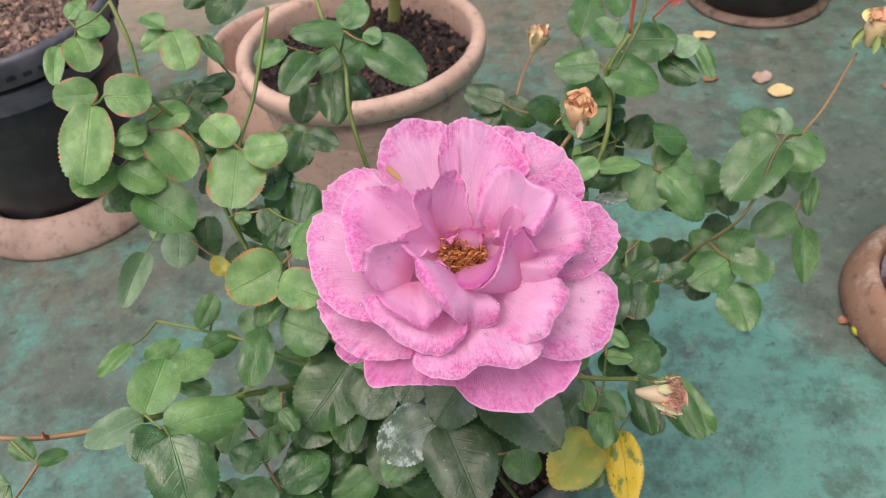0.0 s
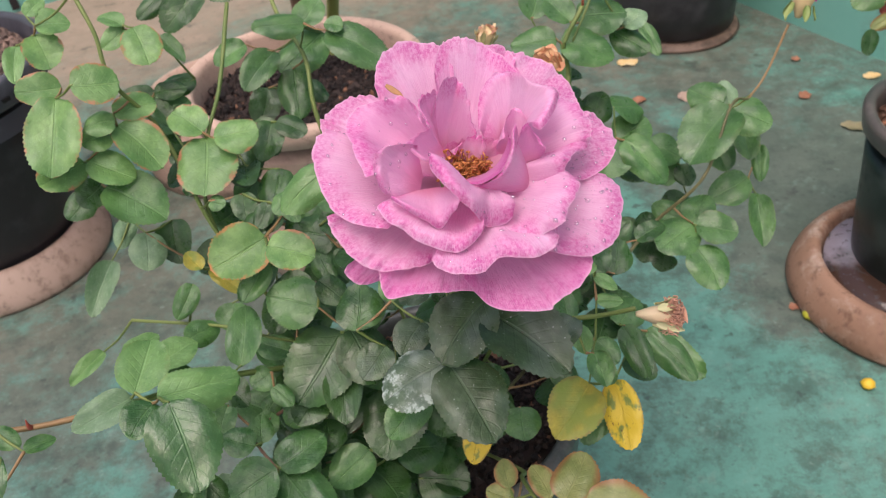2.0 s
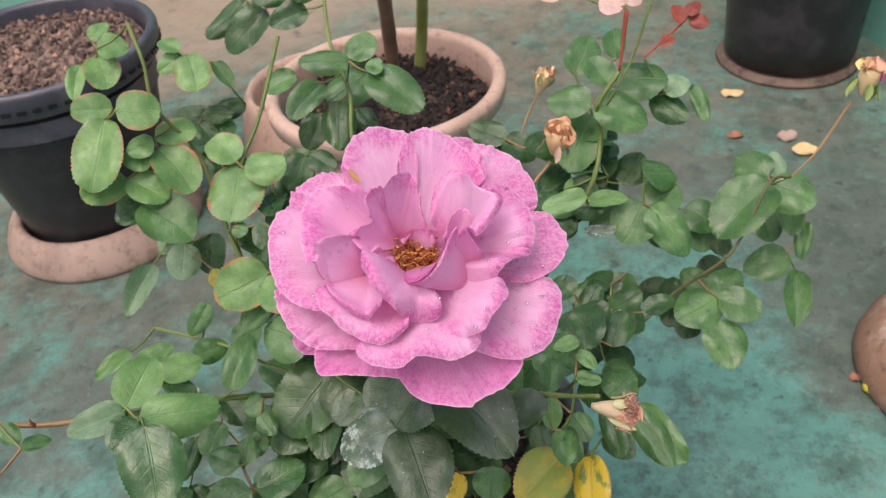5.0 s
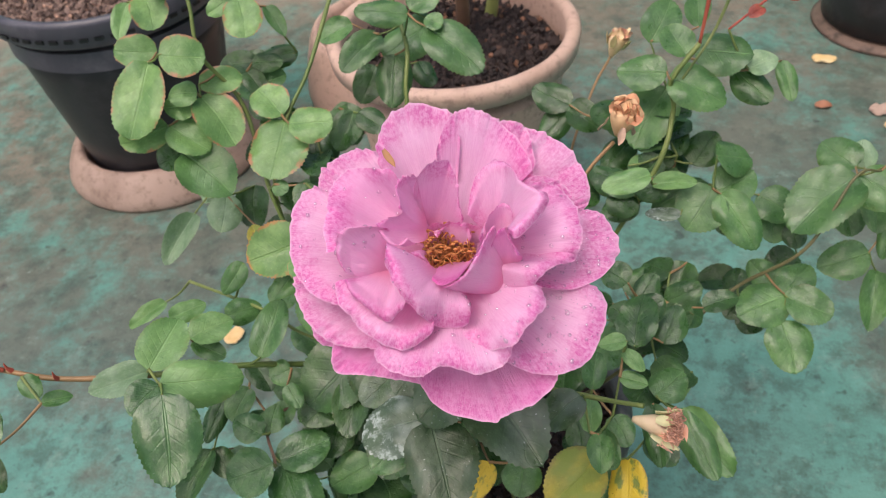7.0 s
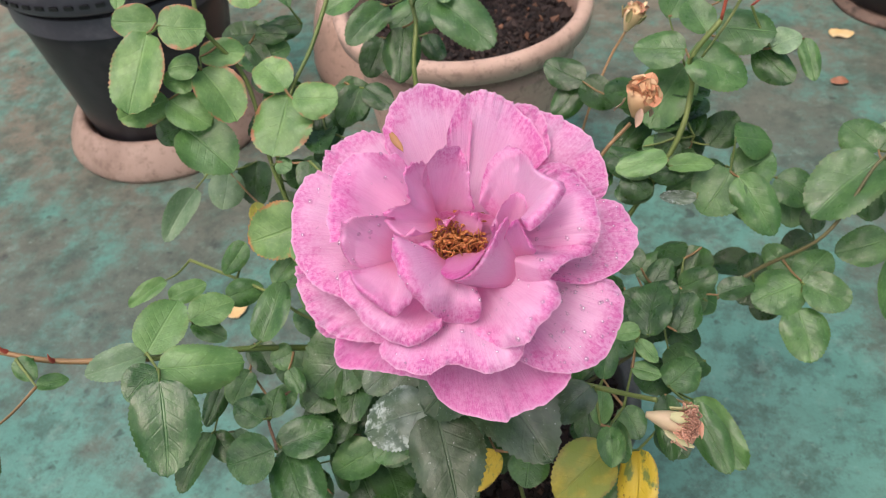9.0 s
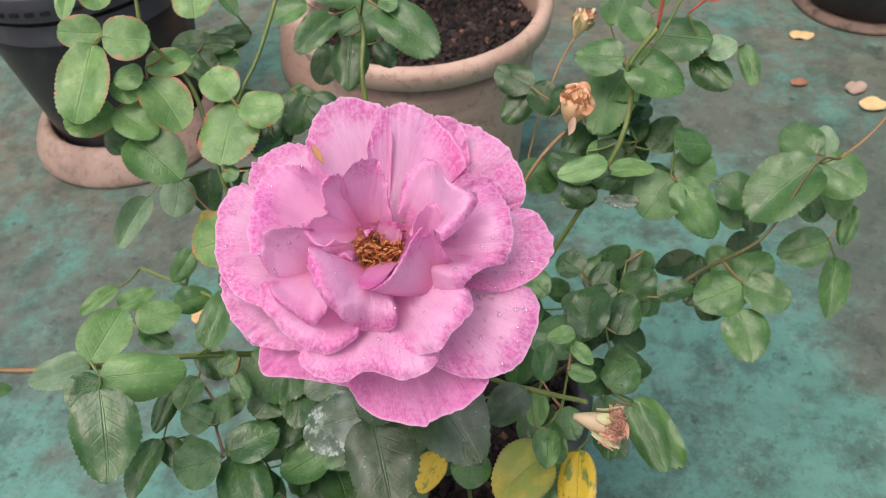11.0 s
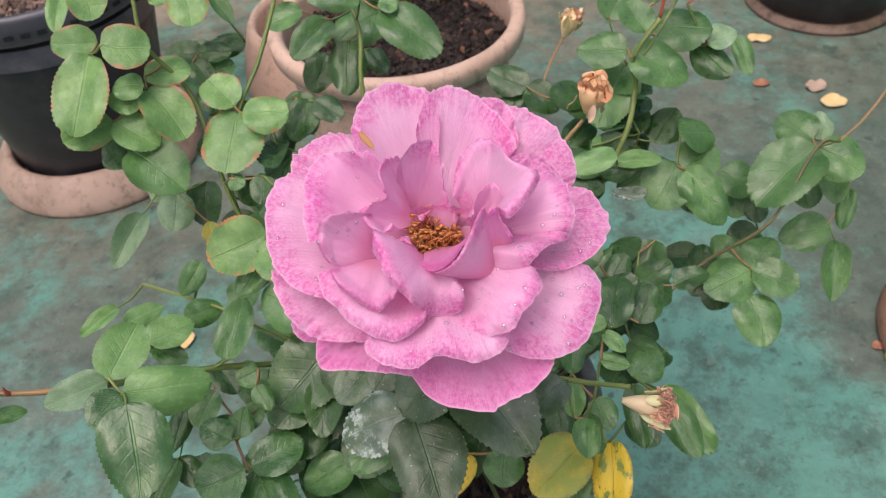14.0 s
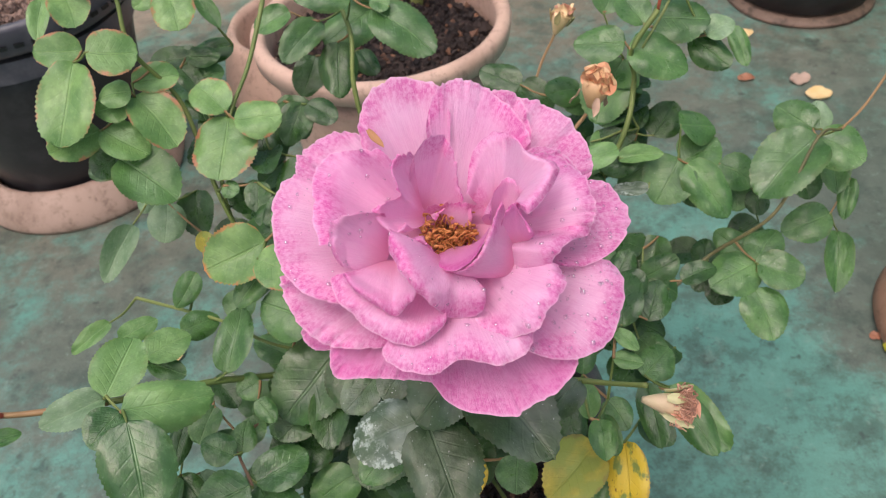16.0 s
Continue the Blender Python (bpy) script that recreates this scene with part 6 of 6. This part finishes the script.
leaflet("mid", (-0.07, 0.81, 0.36), (-0.055, 0.79, 0.335), 0.014, (0, -0.5, 0.8), shrub)

# ---- the young plant in the dark green pot ----
young = thing("young_rose", (0.483, 0.583, 0.17), "young rose with reddish bronze leaves in the dark green pot", "rose plant")
cane([(0.43, 0.64, 0.36), (0.45, 0.6, 0.32), (0.474, 0.585, 0.26), (0.482, 0.583, 0.165)], 0.0015, 0.0028, M_STEM, "stem", young)
cane([(0.36, 0.625, 0.33), (0.40, 0.62, 0.33), (0.45, 0.6, 0.32)], 0.001, 0.0015, M_STEM, "stem", young)
leaflet("young", (0.385, 0.622, 0.322), (0.352, 0.622, 0.312), 0.022, (0.1, -0.6, 0.8), young)
leaflet("mid", (0.384, 0.618, 0.316), (0.357, 0.610, 0.298), 0.026, (0.1, -0.6, 0.8), young)
leaflet("young", (0.376, 0.635, 0.340), (0.378, 0.630, 0.318), 0.018, (0.1, -0.6, 0.8), young)
leaflet("red", (0.392, 0.632, 0.345), (0.400, 0.628, 0.325), 0.02, (0.1, -0.6, 0.8), young)
leaflet("red", (0.398, 0.612, 0.312), (0.380, 0.604, 0.292), 0.018, (0.1, -0.6, 0.8), young)
leaflet("young", (0.395, 0.614, 0.315), (0.374, 0.608, 0.300), 0.014, (0.1, -0.6, 0.8), young)
leaflet("young", (0.392, 0.602, 0.290), (0.370, 0.598, 0.284), 0.012, (0.1, -0.6, 0.8), young)
leaflet("spotted", (0.398, 0.600, 0.286), (0.388, 0.592, 0.272), 0.010, (0.1, -0.6, 0.8), young)
leaflet("dark", (0.370, 0.598, 0.282), (0.366, 0.590, 0.262), 0.014, (0.1, -0.6, 0.8), young)
leaflet("young", (0.405, 0.615, 0.318), (0.402, 0.606, 0.292), 0.02, (0.1, -0.6, 0.8), young)
leaflet("mid", (0.41, 0.63, 0.34), (0.43, 0.62, 0.33), 0.02, (0.1, -0.6, 0.8), young)
leaflet("mid", (0.43, 0.61, 0.32), (0.425, 0.58, 0.30), 0.022, (0.1, -0.6, 0.8), young)

# ---- litter on the floor ----
M_CREAM = stem_material("cream_petal", (206, 172, 116), (226, 200, 158))
M_TAN = stem_material("fallen_orange_petal", (140, 92, 70), (166, 118, 94))
M_YELLOW = stem_material("yellow_blossom", (206, 160, 36), (224, 186, 60))
M_LIME = stem_material("lime_blossom", (150, 150, 40), (190, 180, 60))
M_DUSTLEAF = stem_material("dry_leaf", (120, 112, 84), (150, 138, 108))


def fallen_petal(x, y, size, material, label, turn=0.0, stretch=1.3, z=0.001, seed=0):
    bm = bmesh.new()
    bmesh.ops.create_grid(bm, x_segments=10, y_segments=10, size=1.0)
    c, s = math.cos(turn), math.sin(turn)
    for q in bm.verts:
        u, v = q.co.x, q.co.y
        d = math.hypot(u, v)
        f = max(abs(u), abs(v)) / d if d > 0 else 1
        u, v = u * f * stretch * size * 0.5, v * f * size * 0.5
        r = max(abs(q.co.x), abs(q.co.y))
        n = noise.noise((q.co.x * 1.3 + seed, q.co.y * 1.3, seed))
        q.co = Vector((x + c * u - s * v, y + s * u + c * v, z + size * (0.07 * r * r + 0.16 * n * r + 0.05)))
    return tagged(part("fallen_petal", bm, material), label, "petal", "fallen petals")


fallen_petal(0.386, 0.964, 0.026, M_CREAM, "cream rose petal lying on the painted floor", 0.3, 1.3, seed=1)
fallen_petal(0.372, 1.0, 0.024, M_SAUCER, "pale dry petal lying on the painted floor", 0.8, 1.2, seed=2)
fallen_petal(-0.330, 0.548, 0.019, M_CREAM, "curled cream and yellow petal lying on the floor", 1.2, 1.25, seed=3)
fallen_petal(0.306, 1.008, 0.017, M_TAN, "small orange petal scrap on the floor", 0.2, 1.3, seed=4)
fallen_petal(0.524, 0.959, 0.016, M_TAN, "small orange petal scrap on the floor", 1.0, 1.2, seed=5)
fallen_petal(0.557, 1.062, 0.013, M_TAN, "small orange petal scrap on the floor", 0.5, 1.1, seed=6)
fallen_petal(0.632, 0.985, 0.018, M_CREAM, "yellowish petal scrap on the floor", 0.1, 1.4, seed=7)
fallen_petal(0.551, 0.866, 0.022, M_DUSTLEAF, "dry grey-green leaf scrap on the floor", -0.5, 1.8, seed=8)
fallen_petal(0.322, 1.122, 0.022, M_CREAM, "orange-yellow petal on the floor by the leaves", 0.1, 1.5, seed=9)
fallen_petal(0.335, 0.565, 0.01, M_TAN, "tiny tan flower scrap beside the saucer", 0.4, 1.1, seed=10)
fallen_petal(0.348, 0.528, 0.008, M_SAUCER, "tiny whitish scrap beside the saucer", 0.4, 1.1, seed=12)
fallen_petal(-0.28, 0.30, 0.018, M_TAN, "tan petal scrap on the floor", 0.9, 1.4, seed=11)


def blossom_head(x, y, r, material, label):
    bm = bmesh.new()
    bmesh.ops.create_icosphere(bm, subdivisions=3, radius=r)
    for q in bm.verts:
        n = q.co.normalized()
        q.co = q.co * (1 + 0.16 * noise.noise(n * 4.5) + 0.08 * noise.noise(n * 11))
        q.co.z *= 0.7
        q.co += Vector((x, y, r * 0.68))
    return tagged(part("fallen_blossom", bm, material), label, "blossom", "fallen blossoms")


blossom_head(0.354, 0.453, 0.0062, M_YELLOW, "round yellow blossom head fallen on the floor")
blossom_head(0.343, 0.549, 0.0066, M_LIME, "lime yellow blossom head lying against the saucer")
